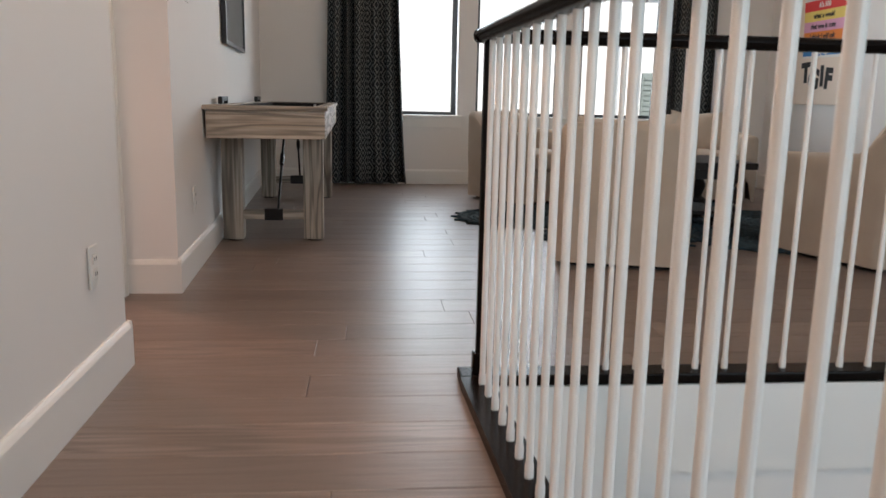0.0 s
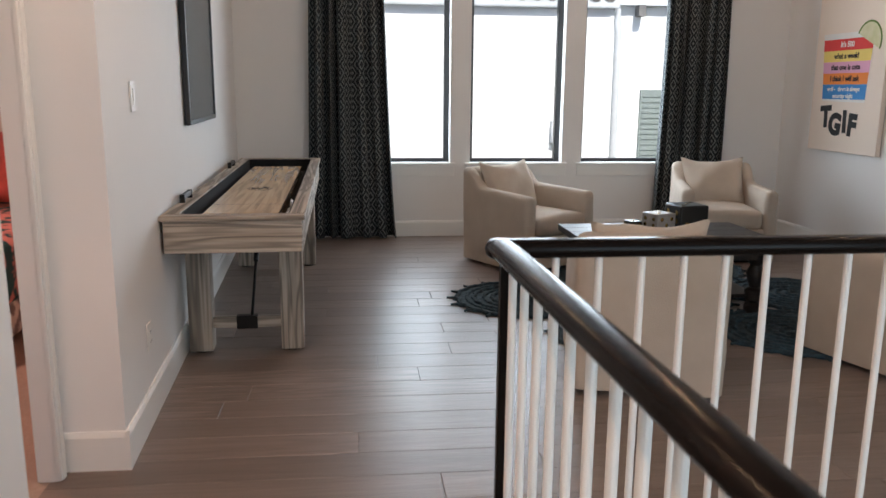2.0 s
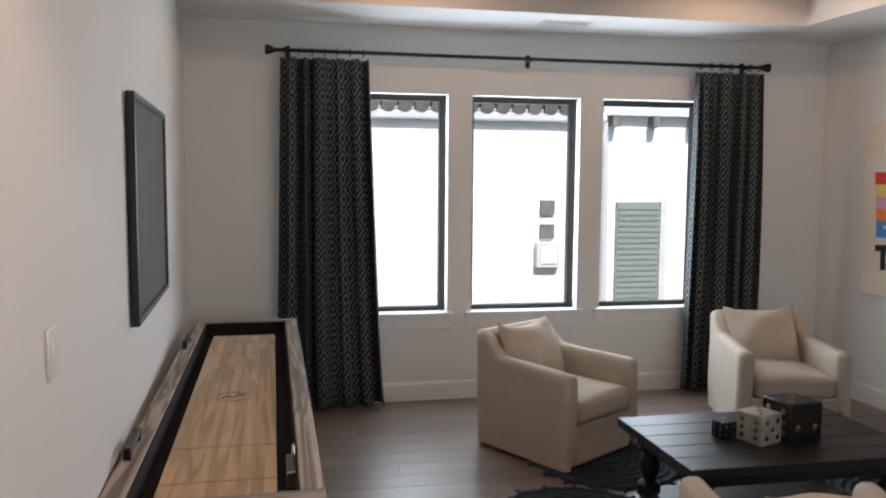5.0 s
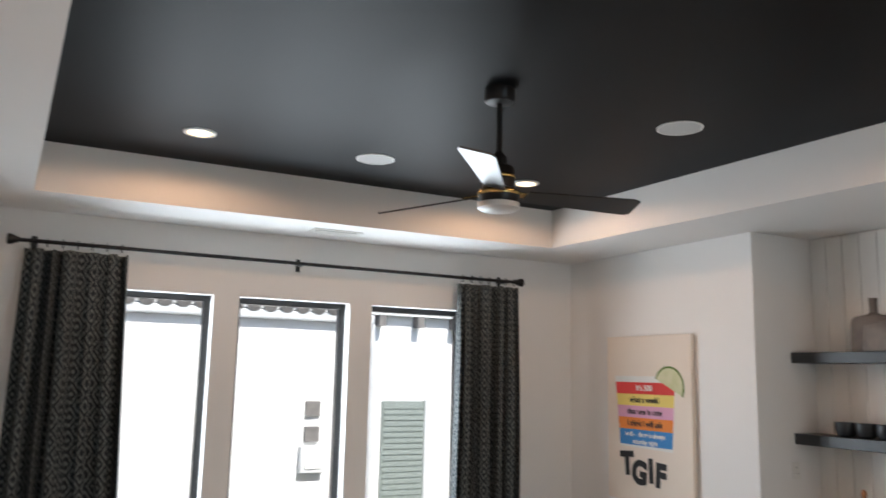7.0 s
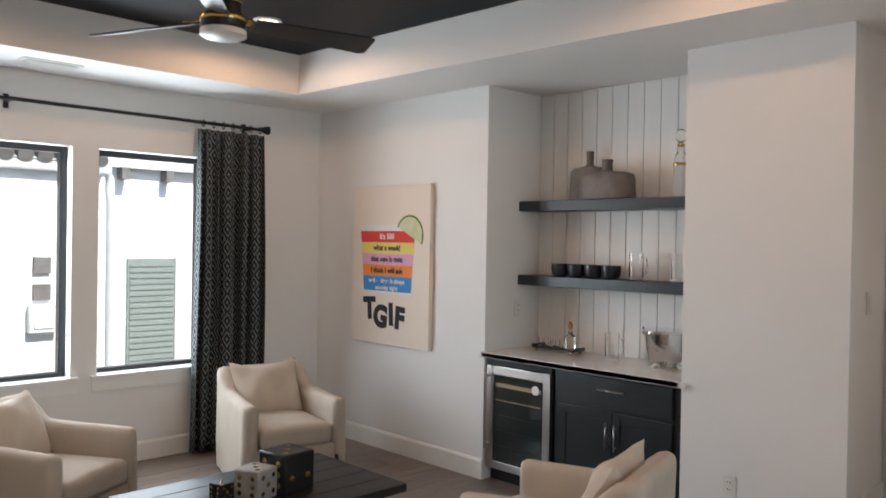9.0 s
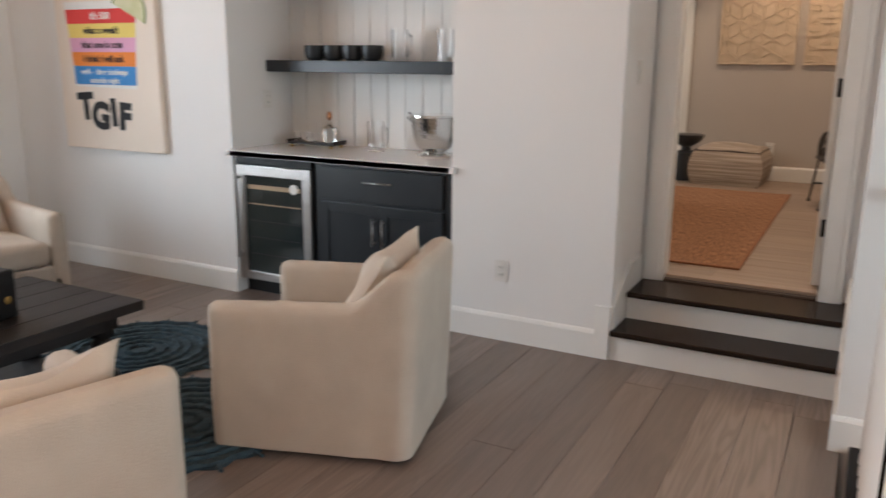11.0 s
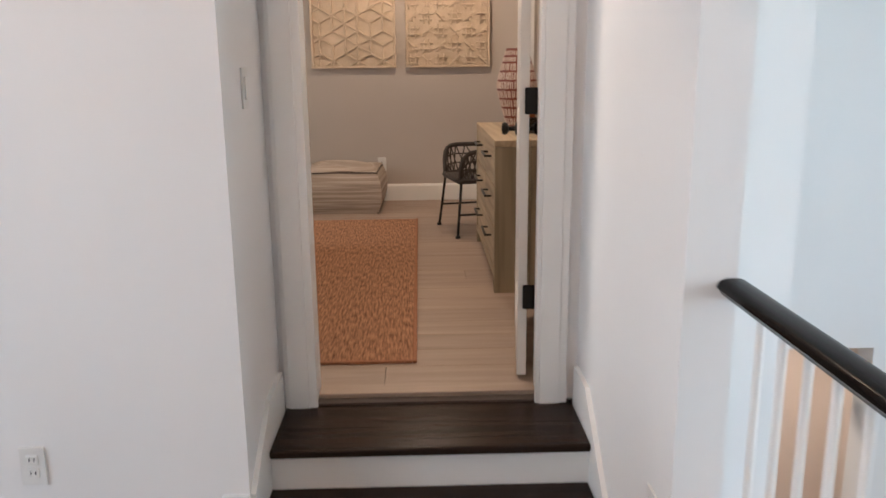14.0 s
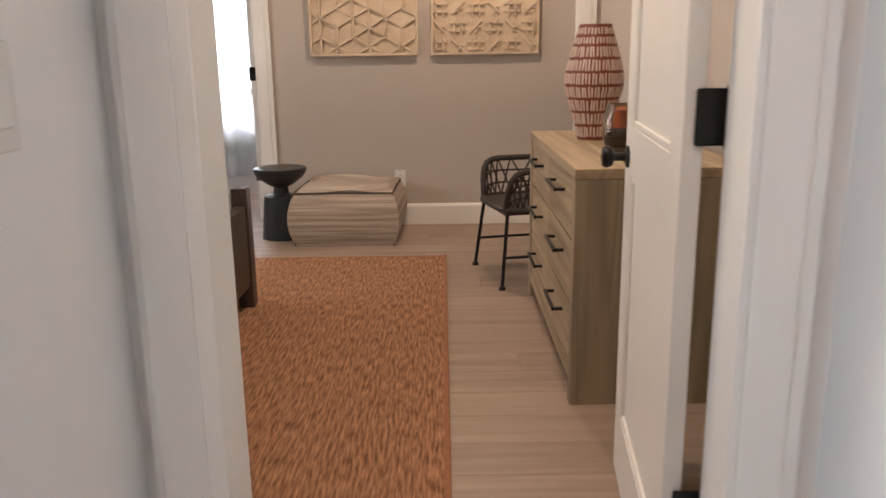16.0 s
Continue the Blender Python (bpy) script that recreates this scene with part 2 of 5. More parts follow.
def lathe(profile, n=28, at=(0, 0, 0), axis="z"):
    bm = bmesh.new()
    rings = []
    for r, z in profile:
        ring = []
        for i in range(n):
            a = 2 * math.pi * i / n
            p = (r * math.cos(a), r * math.sin(a), z)
            if axis == "x":
                p = (z, p[0], p[1])
            elif axis == "y":
                p = (p[0], z, p[1])
            ring.append(bm.verts.new((p[0] + at[0], p[1] + at[1], p[2] + at[2])))
        rings.append(ring)
    for a, b in zip(rings, rings[1:]):
        for i in range(n):
            bm.faces.new((a[i], a[(i + 1) % n], b[(i + 1) % n], b[i]))
    bm.faces.new(rings[0])
    bm.faces.new(rings[-1])
    return bm


def tube(points, r, n=10, bm=None):
    bm = bm or bmesh.new()
    pts = [Vector(p) for p in points]
    rings = []
    for i, p in enumerate(pts):
        d = (pts[min(i + 1, len(pts) - 1)] - pts[max(i - 1, 0)]).normalized()
        u = d.cross(Vector((0, 0, 1)))
        u = u.normalized() if u.length > 1e-3 else Vector((1, 0, 0))
        w = d.cross(u)
        rr = r[i] if isinstance(r, (list, tuple)) else r
        rings.append([bm.verts.new(p + rr * (math.cos(2 * math.pi * k / n) * u + math.sin(2 * math.pi * k / n) * w)) for k in range(n)])
    for a, b in zip(rings, rings[1:]):
        for k in range(n):
            bm.faces.new((a[k], a[(k + 1) % n], b[(k + 1) % n], b[k]))
    bm.faces.new(rings[0])
    bm.faces.new(rings[-1])
    return bm


def prism(poly, z0, z1):
    bm = bmesh.new()
    lo = [bm.verts.new((x, y, z0)) for x, y in poly]
    hi = [bm.verts.new((x, y, z1)) for x, y in poly]
    k = len(poly)
    for i in range(k):
        bm.faces.new((lo[i], lo[(i + 1) % k], hi[(i + 1) % k], hi[i]))
    bm.faces.new(lo)
    bm.faces.new(hi)
    return bm


def extrude_x(profile, x0, x1):
    """A (y, z) outline swept along x."""
    bm = bmesh.new()
    a = [bm.verts.new((x0, y, z)) for y, z in profile]
    b = [bm.verts.new((x1, y, z)) for y, z in profile]
    k = len(profile)
    for i in range(k):
        bm.faces.new((a[i], a[(i + 1) % k], b[(i + 1) % k], b[i]))
    bm.faces.new(a)
    bm.faces.new(b)
    return bm


def text_mesh(body, size, material, parent, m, name="lettering", bold=0.0, depth=0.001):
    cu = bpy.data.curves.new(name, "FONT")
    cu.body, cu.size, cu.align_x, cu.align_y, cu.offset, cu.extrude = body, size, "CENTER", "CENTER", bold, depth
    tmp = bpy.data.objects.new("tmp", cu)
    scene.collection.objects.link(tmp)
    me = bpy.data.meshes.new_from_object(tmp.evaluated_get(bpy.context.evaluated_depsgraph_get()))
    bpy.data.objects.remove(tmp)
    me.materials.clear()
    me.materials.append(material)
    ob = new(name, me)
    ob.parent = parent
    ob.matrix_basis = m
    return ob


def structure(name, bm, material, smooth=False):
    return tagged(link(bm, name, material, None, smooth), kind="structure")


def pillow(w, h, d, bm=None, n=12):
    bm = bm or bmesh.new()
    grid = {}
    for s in (1, -1):
        for i in range(n + 1):
            for j in range(n + 1):
                u, v = 2 * i / n - 1, 2 * j / n - 1
                edge = i in (0, n) or j in (0, n)
                if edge and s == -1:
                    grid[s, i, j] = grid[1, i, j]
                    continue
                t = d / 2 * ((1 - abs(u) ** 2.6) * (1 - abs(v) ** 2.6)) ** 0.55
                pull = 1 - 0.10 * (1 - abs(v) ** 1.5) * abs(u) ** 3, 1 - 0.10 * (1 - abs(u) ** 1.5) * abs(v) ** 3
                grid[s, i, j] = bm.verts.new((u * w / 2 * pull[0], s * t + 0.012 * math.sin(5 * u + 3 * v), v * h / 2 * pull[1]))
        for i in range(n):
            for j in range(n):
                bm.faces.new((grid[s, i, j], grid[s, i + 1, j], grid[s, i + 1, j + 1], grid[s, i, j + 1]))
    return bm


# ---- the large structure ----
CEILING_Z, TRAY_Z = 2.907, 3.22
WX, WY = 4.64, 9.80          # inner faces of the bar wall and of the window wall
LEFT = [(-0.37, 5.15), (-0.60, 9.80)]   # inner face of the screen wall


def left_x(y):
    return LEFT[0][0] + (LEFT[1][0] - LEFT[0][0]) * (y - LEFT[0][1]) / (LEFT[1][1] - LEFT[0][1])


# window wall with three openings
WINDOWS = [(0.477, 1.365), (1.557, 2.445), (2.637, 3.525)]
SILL, HEAD = 0.70, 2.405
bm = bmesh.new()
edges = [-0.9, *[v for w in WINDOWS for v in w], 6.0]
for a, b in zip(edges[::2], edges[1::2]):
    box(a, b, WY, WY + 0.2, 0, 3.31, bm=bm)
for a, b in WINDOWS:
    box(a, b, WY, WY + 0.2, 0, SILL, bm=bm)
    box(a, b, WY, WY + 0.2, HEAD, 3.31, bm=bm)
structure("wall_north", bm, WALL)
structure("wall_west", prism([(-0.37, 5.15), (-0.60, 9.80), (-0.70, 9.80), (-0.64, 5.15)], 0, 3.31), WALL)
structure("wall_hall_west", prism([(-0.28, -0.6), (-0.31, 4.17), (-0.64, 4.17), (-0.64, -0.6)], 0, 3.31), WALL)
bm = box(-0.64, -0.60, 4.17, 4.28, 0, 3.31)
box(-0.64, -0.60, 5.08, 5.15, 0, 3.31, bm=bm)
box(-0.64, -0.60, 4.28, 5.08, 2.1, 3.31, bm=bm)
structure("wall_bedroom_door_side", bm, WALL)
# bar wall: north of the niche, the niche box, south of it, alcove side
bm = box(WX, 5.4, 7.69, WY, 0, 3.31)
box(5.27, 5.4, 6.10, 7.69, 0, 3.31, bm=bm)
box(WX, 5.4, 5.17, 6.10, 0, 3.31, bm=bm)
structure("wall_east", bm, WALL)
bm = box(5.20, 5.32, 4.09, 4.19, 0, 3.31)
box(5.20, 5.32, 5.065, 5.17, 0, 3.31, bm=bm)
box(5.20, 5.32, 4.19, 5.065, 2.42, 3.31, bm=bm)
structure("wall_bedroom_door", bm, WALL)
structure("wall_stair_return", box(4.11, 5.32, 3.975, 4.09, -3.2, 3.31), WALL)
# stair void
structure("wall_void_pier", box(4.78, 5.32, 3.53, 3.975, -3.2, 3.31), WALL)
bm = box(6.5, 6.65, 0.2, 2.2, -3.2, 3.31)
box(6.5, 6.65, 3.40, 3.53, -3.2, 3.31, bm=bm)
box(6.5, 6.65, 2.2, 3.40, 0.0, 3.31, bm=bm)
structure("wall_void_east", bm, WALL)
structure("wall_void_north", box(5.32, 6.5, 3.43, 3.53, -3.2, 3.31), WALL)
bm = box(-0.9, 1.7, 0.2, 0.35, -3.2, 3.31)
box(4.1, 6.65, 0.2, 0.35, -3.2, 3.31, bm=bm)
box(1.7, 4.1, 0.2, 0.35, -3.2, 0.7, bm=bm)
box(1.7, 4.1, 0.2, 0.35, 2.5, 3.31, bm=bm)
structure("wall_south", bm, WALL)
structure("wall_void_west", box(0.60, 0.70, 0.35, 3.92, -3.2, -0.3), WALL)
structure("wall_void_under_room", box(0.60, 4.15, 3.955, 4.06, -3.2, -0.28), WALL)
structure("floor_lower", box(0.5, 9, -0.5, 4.5, -3.3, -3.2), PALEOAK)
bm = box(8.6, 8.7, 1.2, 4.4, -3.2, 0.1)
box(6.65, 8.6, 1.1, 1.2, -3.2, 0.1, bm=bm)
box(6.65, 8.6, 4.4, 4.5, -3.2, 0.1, bm=bm)
box(6.65, 8.7, 1.1, 4.5, 0.1, 0.18, bm=bm)
structure("wall_lower_room", bm, PEACH)

# ceilings
# tray edges: the north one square to the window wall, the sides running slightly askew
TN, TS = 9.10, 4.75


def tray_w(y):
    return 0.115 + 0.022 * (TN - y)


def tray_e(y):
    return 3.93 + 0.04 * (TN - y)


bm = prism([(-0.9, 4.2), (tray_w(TS), 4.2), (tray_w(TS), TS), (tray_w(TN), TN), (tray_w(TN), 9.8), (-0.9, 9.8)], CEILING_Z, 3.23)
for piece in (prism([(5.4, 4.2), (tray_e(TS), 4.2), (tray_e(TS), TS), (tray_e(TN), TN), (tray_e(TN), 9.8), (5.4, 9.8)], CEILING_Z, 3.23),
              box(tray_w(TN), tray_e(TN), TN, 9.8, CEILING_Z, 3.23), box(tray_w(TS), tray_e(TS), 4.2, TS, CEILING_Z, 3.23), box(-0.9, 6.65, 0.2, 4.2, CEILING_Z, 3.23)):
    me = bpy.data.meshes.new("tmp")
    piece.to_mesh(me)
    bm.from_mesh(me)
    bpy.data.meshes.remove(me)
    piece.free()
structure("ceiling", bm, CEIL)
structure("tray_ceiling", box(0.08, 4.16, TS - 0.05, TN + 0.05, TRAY_Z, 3.29), BLACKCEIL)
structure("roof_slab", box(-4, 11.5, -0.6, 10.0, 3.32, 3.4), STUCCO)
structure("outer_wall_west", box(-0.80, -0.70, 6.2, 9.8, 0, 3.31), PEACH)

# bedroom shell
structure("bedroom_floor_base", box(5.20, 11.3, 3.5, 8.4, 0.2, 0.32), SUBFLOOR)
bm = box(9.56, 9.68, 3.5, 5.95, 0.33, 3.1)
box(9.56, 9.68, 6.75, 8.3, 0.33, 3.1, bm=bm)
box(9.56, 9.68, 5.95, 6.75, 2.42, 3.1, bm=bm)
structure("wall_bedroom_east", bm, TAUPE)
structure("wall_bedroom_south", box(5.32, 9.56, 3.55, 3.62, 0.33, 3.1), TAUPE)
bm = box(5.32, 6.8, 8.0, 8.2, 0.33, 3.1)
box(8.4, 9.68, 8.0, 8.2, 0.33, 3.1, bm=bm)
box(6.8, 8.4, 8.0, 8.2, 0.33, 1.2, bm=bm)
box(6.8, 8.4, 8.0, 8.2, 2.6, 3.1, bm=bm)
structure("wall_bedroom_north", bm, TAUPE)
structure("wall_bedroom_west", box(5.32, 5.40, 5.10, 8.0, 0.33, 3.1), TAUPE)
structure("ceiling_bedroom", box(5.32, 11.3, 3.5, 8.3, 3.0, 3.1), CEIL)
bm = box(11.0, 11.1, 5.5, 6.0, 0.33, 3.0)
box(11.0, 11.1, 7.0, 7.5, 0.36, 3.0, bm=bm)
box(11.0, 11.1, 6.0, 7.0, 0.33, 0.9, bm=bm)
box(11.0, 11.1, 6.0, 7.0, 2.5, 3.0, bm=bm)
box(9.68, 11.1, 5.4, 5.5, 0.36, 3.0, bm=bm)
box(9.68, 11.1, 7.5, 7.6, 0.36, 3.0, bm=bm)
structure("wall_bath", bm, TRIM)

# room beyond the hall doorway
structure("kids_room_floor", box(-4, -0.62, 2.5, 9.8, -0.1, -0.003), mat("beige_carpet", (0.42, 0.33, 0.27), 0.95, (0.34, 0.26, 0.21), 60, bump=0.8, fine=300))
bm = box(-4.0, -3.9, 2.5, 9.8, 0, 2.9)
box(-3.9, -0.64, 2.5, 2.6, 0, 2.9, bm=bm)
box(-3.9, -0.70, 9.7, 9.8, 0, 2.9, bm=bm)
box(-4.0, -0.66, 2.5, 9.8, 2.9, 3.0, bm=bm)
structure("wall_kids_room", bm, PEACH)

# slab under the planks, with the edge of the void
structure("floor_base_room", box(-0.75, 5.3, 4.06, 10.0, -0.28, -0.014), SUBFLOOR)
structure("floor_base_hall", box(-0.75, 0.82, -0.6, 4.06, -0.28, -0.014), SUBFLOOR)
structure("fascia", box(0.835, 4.11, 3.935, 3.955, -0.30, -0.002), TRIM)
structure("fascia_hall", box(0.82, 0.835, 0.35, 3.935, -0.30, -0.002), TRIM)


# baseboards: profile with a small step at the top
def baseboard(p, q, z=0.0, h=0.15, name="baseboard"):
    (x0, y0), (x1, y1) = p, q
    d = Vector((x1 - x0, y1 - y0, 0))
    n = Vector((-d.y, d.x, 0)).normalized()
    prof = [(0, 0), (0.016, 0), (0.016, h - 0.02), (0.011, h - 0.008), (0.006, h), (0, h)]
    bm = bmesh.new()
    a = [bm.verts.new(Vector((x0, y0, z + zz)) + n * o) for o, zz in prof]
    b = [bm.verts.new(Vector((x1, y1, z + zz)) + n * o) for o, zz in prof]
    for i in range(6):
        bm.faces.new((a[i], a[(i + 1) % 6], b[(i + 1) % 6], b[i]))
    bm.faces.new(a)
    bm.faces.new(b)
    return structure(name, bm, TRIM)


baseboard((-0.31, 4.186), (-0.281, -0.5))
baseboard((-0.60, 4.17), (-0.294, 4.17))
baseboard((-0.60, 9.80), (-0.37, 5.134))
baseboard((-0.354, 5.15), (-0.60, 5.15))
baseboard((4.64, 9.80), (-0.60, 9.80))
baseboard((4.64, 7.69), (4.64, 9.80))
baseboard((4.64, 5.17), (4.64, 6.10))
baseboard((4.126, 4.09), (4.61, 4.09))
baseboard((4.11, 3.975), (4.11, 4.106))
baseboard((9.56, 3.8), (9.56, 5.82), 0.336, 0.15)
baseboard((5.4, 3.62), (9.56, 3.62), 0.336, 0.15)
structure("baseboard_corner_block", box(4.622, 4.64, 5.17, 5.25, 0, 0.285, 0.002), TRIM)

# slanting skirt boards beside the steps
def skirt(name, y0, y1, outline):
    bm = bmesh.new()
    a = [bm.verts.new((x, y0, z)) for x, z in outline]
    b = [bm.verts.new((x, y1, z)) for x, z in outline]
    for i in range(len(outline)):
        j = (i + 1) % len(outline)
        bm.faces.new((a[i], a[j], b[j], b[i]))
    bm.faces.new(a)
    bm.faces.new(b)
    structure(name, bm, TRIM)


skirt("skirt_south", 4.09, 4.1065, [(4.612, 0.0), (5.178, 0.0), (5.178, 0.455), (4.98, 0.455), (4.612, 0.17)])
skirt("skirt_north", 5.1535, 5.17, [(4.642, 0.0), (5.178, 0.0), (5.178, 0.455), (4.93, 0.455), (4.642, 0.285)])

# steps to the bedroom
structure("step_riser", box(4.64, 4.90, 4.09, 5.17, 0, 0.136), TRIM)
structure("step_riser_upper", box(4.88, 5.20, 4.09, 5.17, 0, 0.284), TRIM)
structure("step_tread", box(4.605, 4.88, 4.107, 5.165, 0.136, 0.164, 0.008, 3), WALNUT)
structure("step_tread_upper", box(4.85, 5.32, 4.107, 5.152, 0.284, 0.312, 0.008, 3), WALNUT)


structure("threshold", box(5.245, 5.33, 4.232, 5.04, 0.30, 0.338, 0.004), PALEOAK)


# window units
def window_unit(i, a, b):
    e = new(f"window_{i}")
    tagged(e, "tall black framed window with white sill, bright daylight outside", "window", "windows of the lounge", "structure")
    y0, y1 = WY + 0.10, WY + 0.17
    f = 0.035
    part("window_frame", box(a, a + f, y0, y1, SILL, HEAD, 0.004), BLACKVINYL, e)
    part("window_frame", box(b - f - 0.015, b, y0, y1, SILL, HEAD, 0.004), BLACKVINYL, e)
    part("window_frame", box(a + f, b - f - 0.015, y0, y1, HEAD - f - 0.01, HEAD, 0.004), BLACKVINYL, e)
    part("window_frame", box(a + f, b - f - 0.015, y0, y1, SILL, SILL + f, 0.004), BLACKVINYL, e)
    p = part("pane", box(a + f, b - f - 0.015, WY + 0.145, WY + 0.150, SILL + f, HEAD - f - 0.01), PANE, e, smooth=False)
    p.visible_shadow = False
    part("window_sill", box(a - 0.05, b + 0.05, WY - 0.035, WY + 0.10, SILL - 0.022, SILL + 0.003, 0.004), TRIM, e)
    part("window_apron", box(a - 0.04, b + 0.04, WY - 0.016, WY - 0.001, SILL - 0.12, SILL - 0.023, 0.003), TRIM, e)
    part("latch", box(a + 0.01, a + 0.03, y0 - 0.02, y0, 0.88, 1.0, 0.004), BLACKVINYL, e)


for i, (a, b) in enumerate(WINDOWS, 1):
    window_unit(i, a, b)

# neighbouring house and ground outside
structure("ground", box(-60, 60, 10.0, 80, -3.3, -3.2), GRASS)
house = tagged(new("neighbour_house"), "sunlit white stucco house with grey tiled roof edge", "house")
part("wall", box(-9, 3.95, 13.2, 16, -3.2, 2.62), STUCCO, house, smooth=False)
part("wall", box(3.95, 14, 16.0, 18, -3.2, 3.3), STUCCO, house, smooth=False)
part("gutter", box(-9, 4.05, 13.09, 13.19, 2.46, 2.58, 0.03), GUTTER, house)
part("eave", box(-9, 3.95, 13.10, 13.2, 2.585, 2.61), GUTTER, house, smooth=False)
part("eave", box(3.95, 14, 15.85, 16.0, 2.80, 2.92), GUTTER, house, smooth=False)
for k in range(46):
    bmt = tube([(-5.1 + 0.2 * k, 13.06, 2.62), (-5.1 + 0.2 * k, 13.9, 2.90)], 0.085, 10)
    part("tile", bmt, ROOFTILE, house)
part("roof", prism([(-9, 13.2), (3.95, 13.2), (3.95, 16.0), (-9, 16.0)], 2.62, 2.70), ROOFTILE, house, smooth=False)
for k in range(8):
    part("rafter_tail", box(4.56 + 0.70 * k, 4.68 + 0.70 * k, 15.78, 16.0, 2.62, 2.80), ROOFTILE, house, smooth=False)
part("downpipe", tube([(4.02, 13.13, 2.46), (4.02, 13.13, 2.3), (4.04, 13.14, 2.15), (4.06, 13.14, -3.2)], 0.05, 10), GUTTER, house)
shutter = part("shutter", box(5.43, 6.20, 15.95, 16.01, -0.42, 1.40), HEDGE, house, "grey-green louvred shutter", smooth=False)
for k in range(19):
    part("louvre", box(5.46, 6.17, 15.935, 15.95, -0.38 + 0.092 * k, -0.314 + 0.092 * k), HEDGE, shutter, smooth=False)
part("window_trim", box(6.20, 6.31, 15.93, 16.01, -0.46, 1.42), GUTTER, house, smooth=False)
for z in (1.32, 1.02):
    part("vent_block", box(3.22, 3.40, 13.16, 13.21, z, z + 0.18), ROOFTILE, house, smooth=False)
mb = part("meter_box", box(3.16, 3.46, 13.1, 13.21, 0.66, 0.97, 0.01), GUTTER, house)
part("meter_lid", box(3.21, 3.41, 13.085, 13.1, 0.71, 0.92, 0.01), STUCCO, mb)


# door casings
def casing(name, axis, at, lo, hi, z0, z1, w=0.09, d=0.02, side=-1):
    e = tagged(new(name), kind="structure")
    for piece, a, b, za, zb in (("upright", lo - w, lo, z0, z1), ("upright", hi, hi + w, z0, z1), ("head", lo - w, hi + w, z1, z1 + w)):
        t0, t1 = (at + side * d, at) if side < 0 else (at, at + side * d)
        bm = box(t0, t1, a, b, za, zb, 0.003)
        f0, f1 = (t0 - 0.006, t0 + 0.004) if side < 0 else (t1 - 0.004, t1 + 0.006)
        inner = (a + 0.25 * (b - a), b - 0.12 * (b - a)) if piece == "upright" else (a, b)
        box(f0, f1, *inner, za if piece == "upright" else za + 0.012, zb if piece == "upright" else zb - 0.025, 0.002, bm=bm)
        part(piece, bm, TRIM, e)
    return e


casing("door_casing_bedroom", "x", 5.20, 4.245, 5.035, 0.312, 2.40, 0.115)
structure("door_jamb_bedroom", box(5.195, 5.33, 5.04, 5.065, 0.312, 2.40, bm=box(5.195, 5.33, 4.19, 4.23, 0.312, 2.40)), TRIM)
casing("door_casing_bath", "x", 9.56, 5.95, 6.75, 0.336, 2.40, 0.11)
casing("door_casing_closet", "x", 9.56, 2.9, 3.65, 0.336, 2.40, 0.14)
casing("door_casing_kids", "x", -0.60, 4.30, 5.065, 0.0, 2.08, 0.05, side=1)
structure("door_jamb_kids", box(-0.66, -0.595, 5.065, 5.08, 0, 2.1, bm=box(-0.66, -0.595, 4.28, 4.30, 0, 2.1)), TRIM)


def hinge(parent, at, turn=0):
    bm = box(-0.005, 0.0, -0.030, 0.027, -0.047, 0.047, 0.004)
    ob = part("hinge", bm, IRON, parent, "black door hinge")
    part("pin", lathe([(0.006, -0.052), (0.006, 0.052)], 10, (-0.006, -0.026, 0)), IRON, ob)
    ob.matrix_basis = pose(*at, 0, 0, turn)
    return ob


def panel_door(name, at, turn, width, height, label):
    e = thing(name, at, turn, label, "door")
    e["kind"] = "structure"
    t = 0.035
    rails = [(0.11, width - 0.11, 0, 0.20), (0.11, width - 0.11, 0.86, 0.98), (0.11, width - 0.11, height - 0.12, height)]
    part("stile", box(0, 0.11, -t / 2, t / 2, 0.01, height, 0.002), TRIM, e)
    part("stile", box(width - 0.11, width, -t / 2, t / 2, 0.01, height, 0.002), TRIM, e)
    for a, b, c, d in rails:
        part("rail", box(a, b, -t / 2, t / 2, max(c, 0.01), d, 0.002), TRIM, e)
    for c, d in ((0.20, 0.86), (0.98, height - 0.12)):
        part("panel", box(0.105, width - 0.105, -t / 2 + 0.01, t / 2 - 0.01, c - 0.005, d + 0.005), TRIM, e)
        for s in (-1, 1):
            bm = bmesh.new()
            yy = s * (t / 2 - 0.006)
            box(0.11, 0.125, yy - 0.004, yy + 0.004, c, d, 0.002, bm=bm)
            box(width - 0.125, width - 0.11, yy - 0.004, yy + 0.004, c, d, 0.002, bm=bm)
            box(0.125, width - 0.125, yy - 0.004, yy + 0.004, c, c + 0.015, 0.002, bm=bm)
            box(0.125, width - 0.125, yy - 0.004, yy + 0.004, d - 0.015, d, 0.002, bm=bm)
            part("moulding", bm, TRIM, e)
    for s in (-1, 1):
        k = part("door_knob", lathe([(0.028, 0), (0.028, 0.006), (0.011, 0.01), (0.011, 0.035), (0.024, 0.042), (0.029, 0.055), (0.024, 0.066), (0.0, 0.07)], 20, axis="y"), IRON, e, "black round door knob")
        k.matrix_basis = pose(width - 0.06, s * t / 2, 0.90, 0, 0, 0 if s > 0 else 180)
    return e


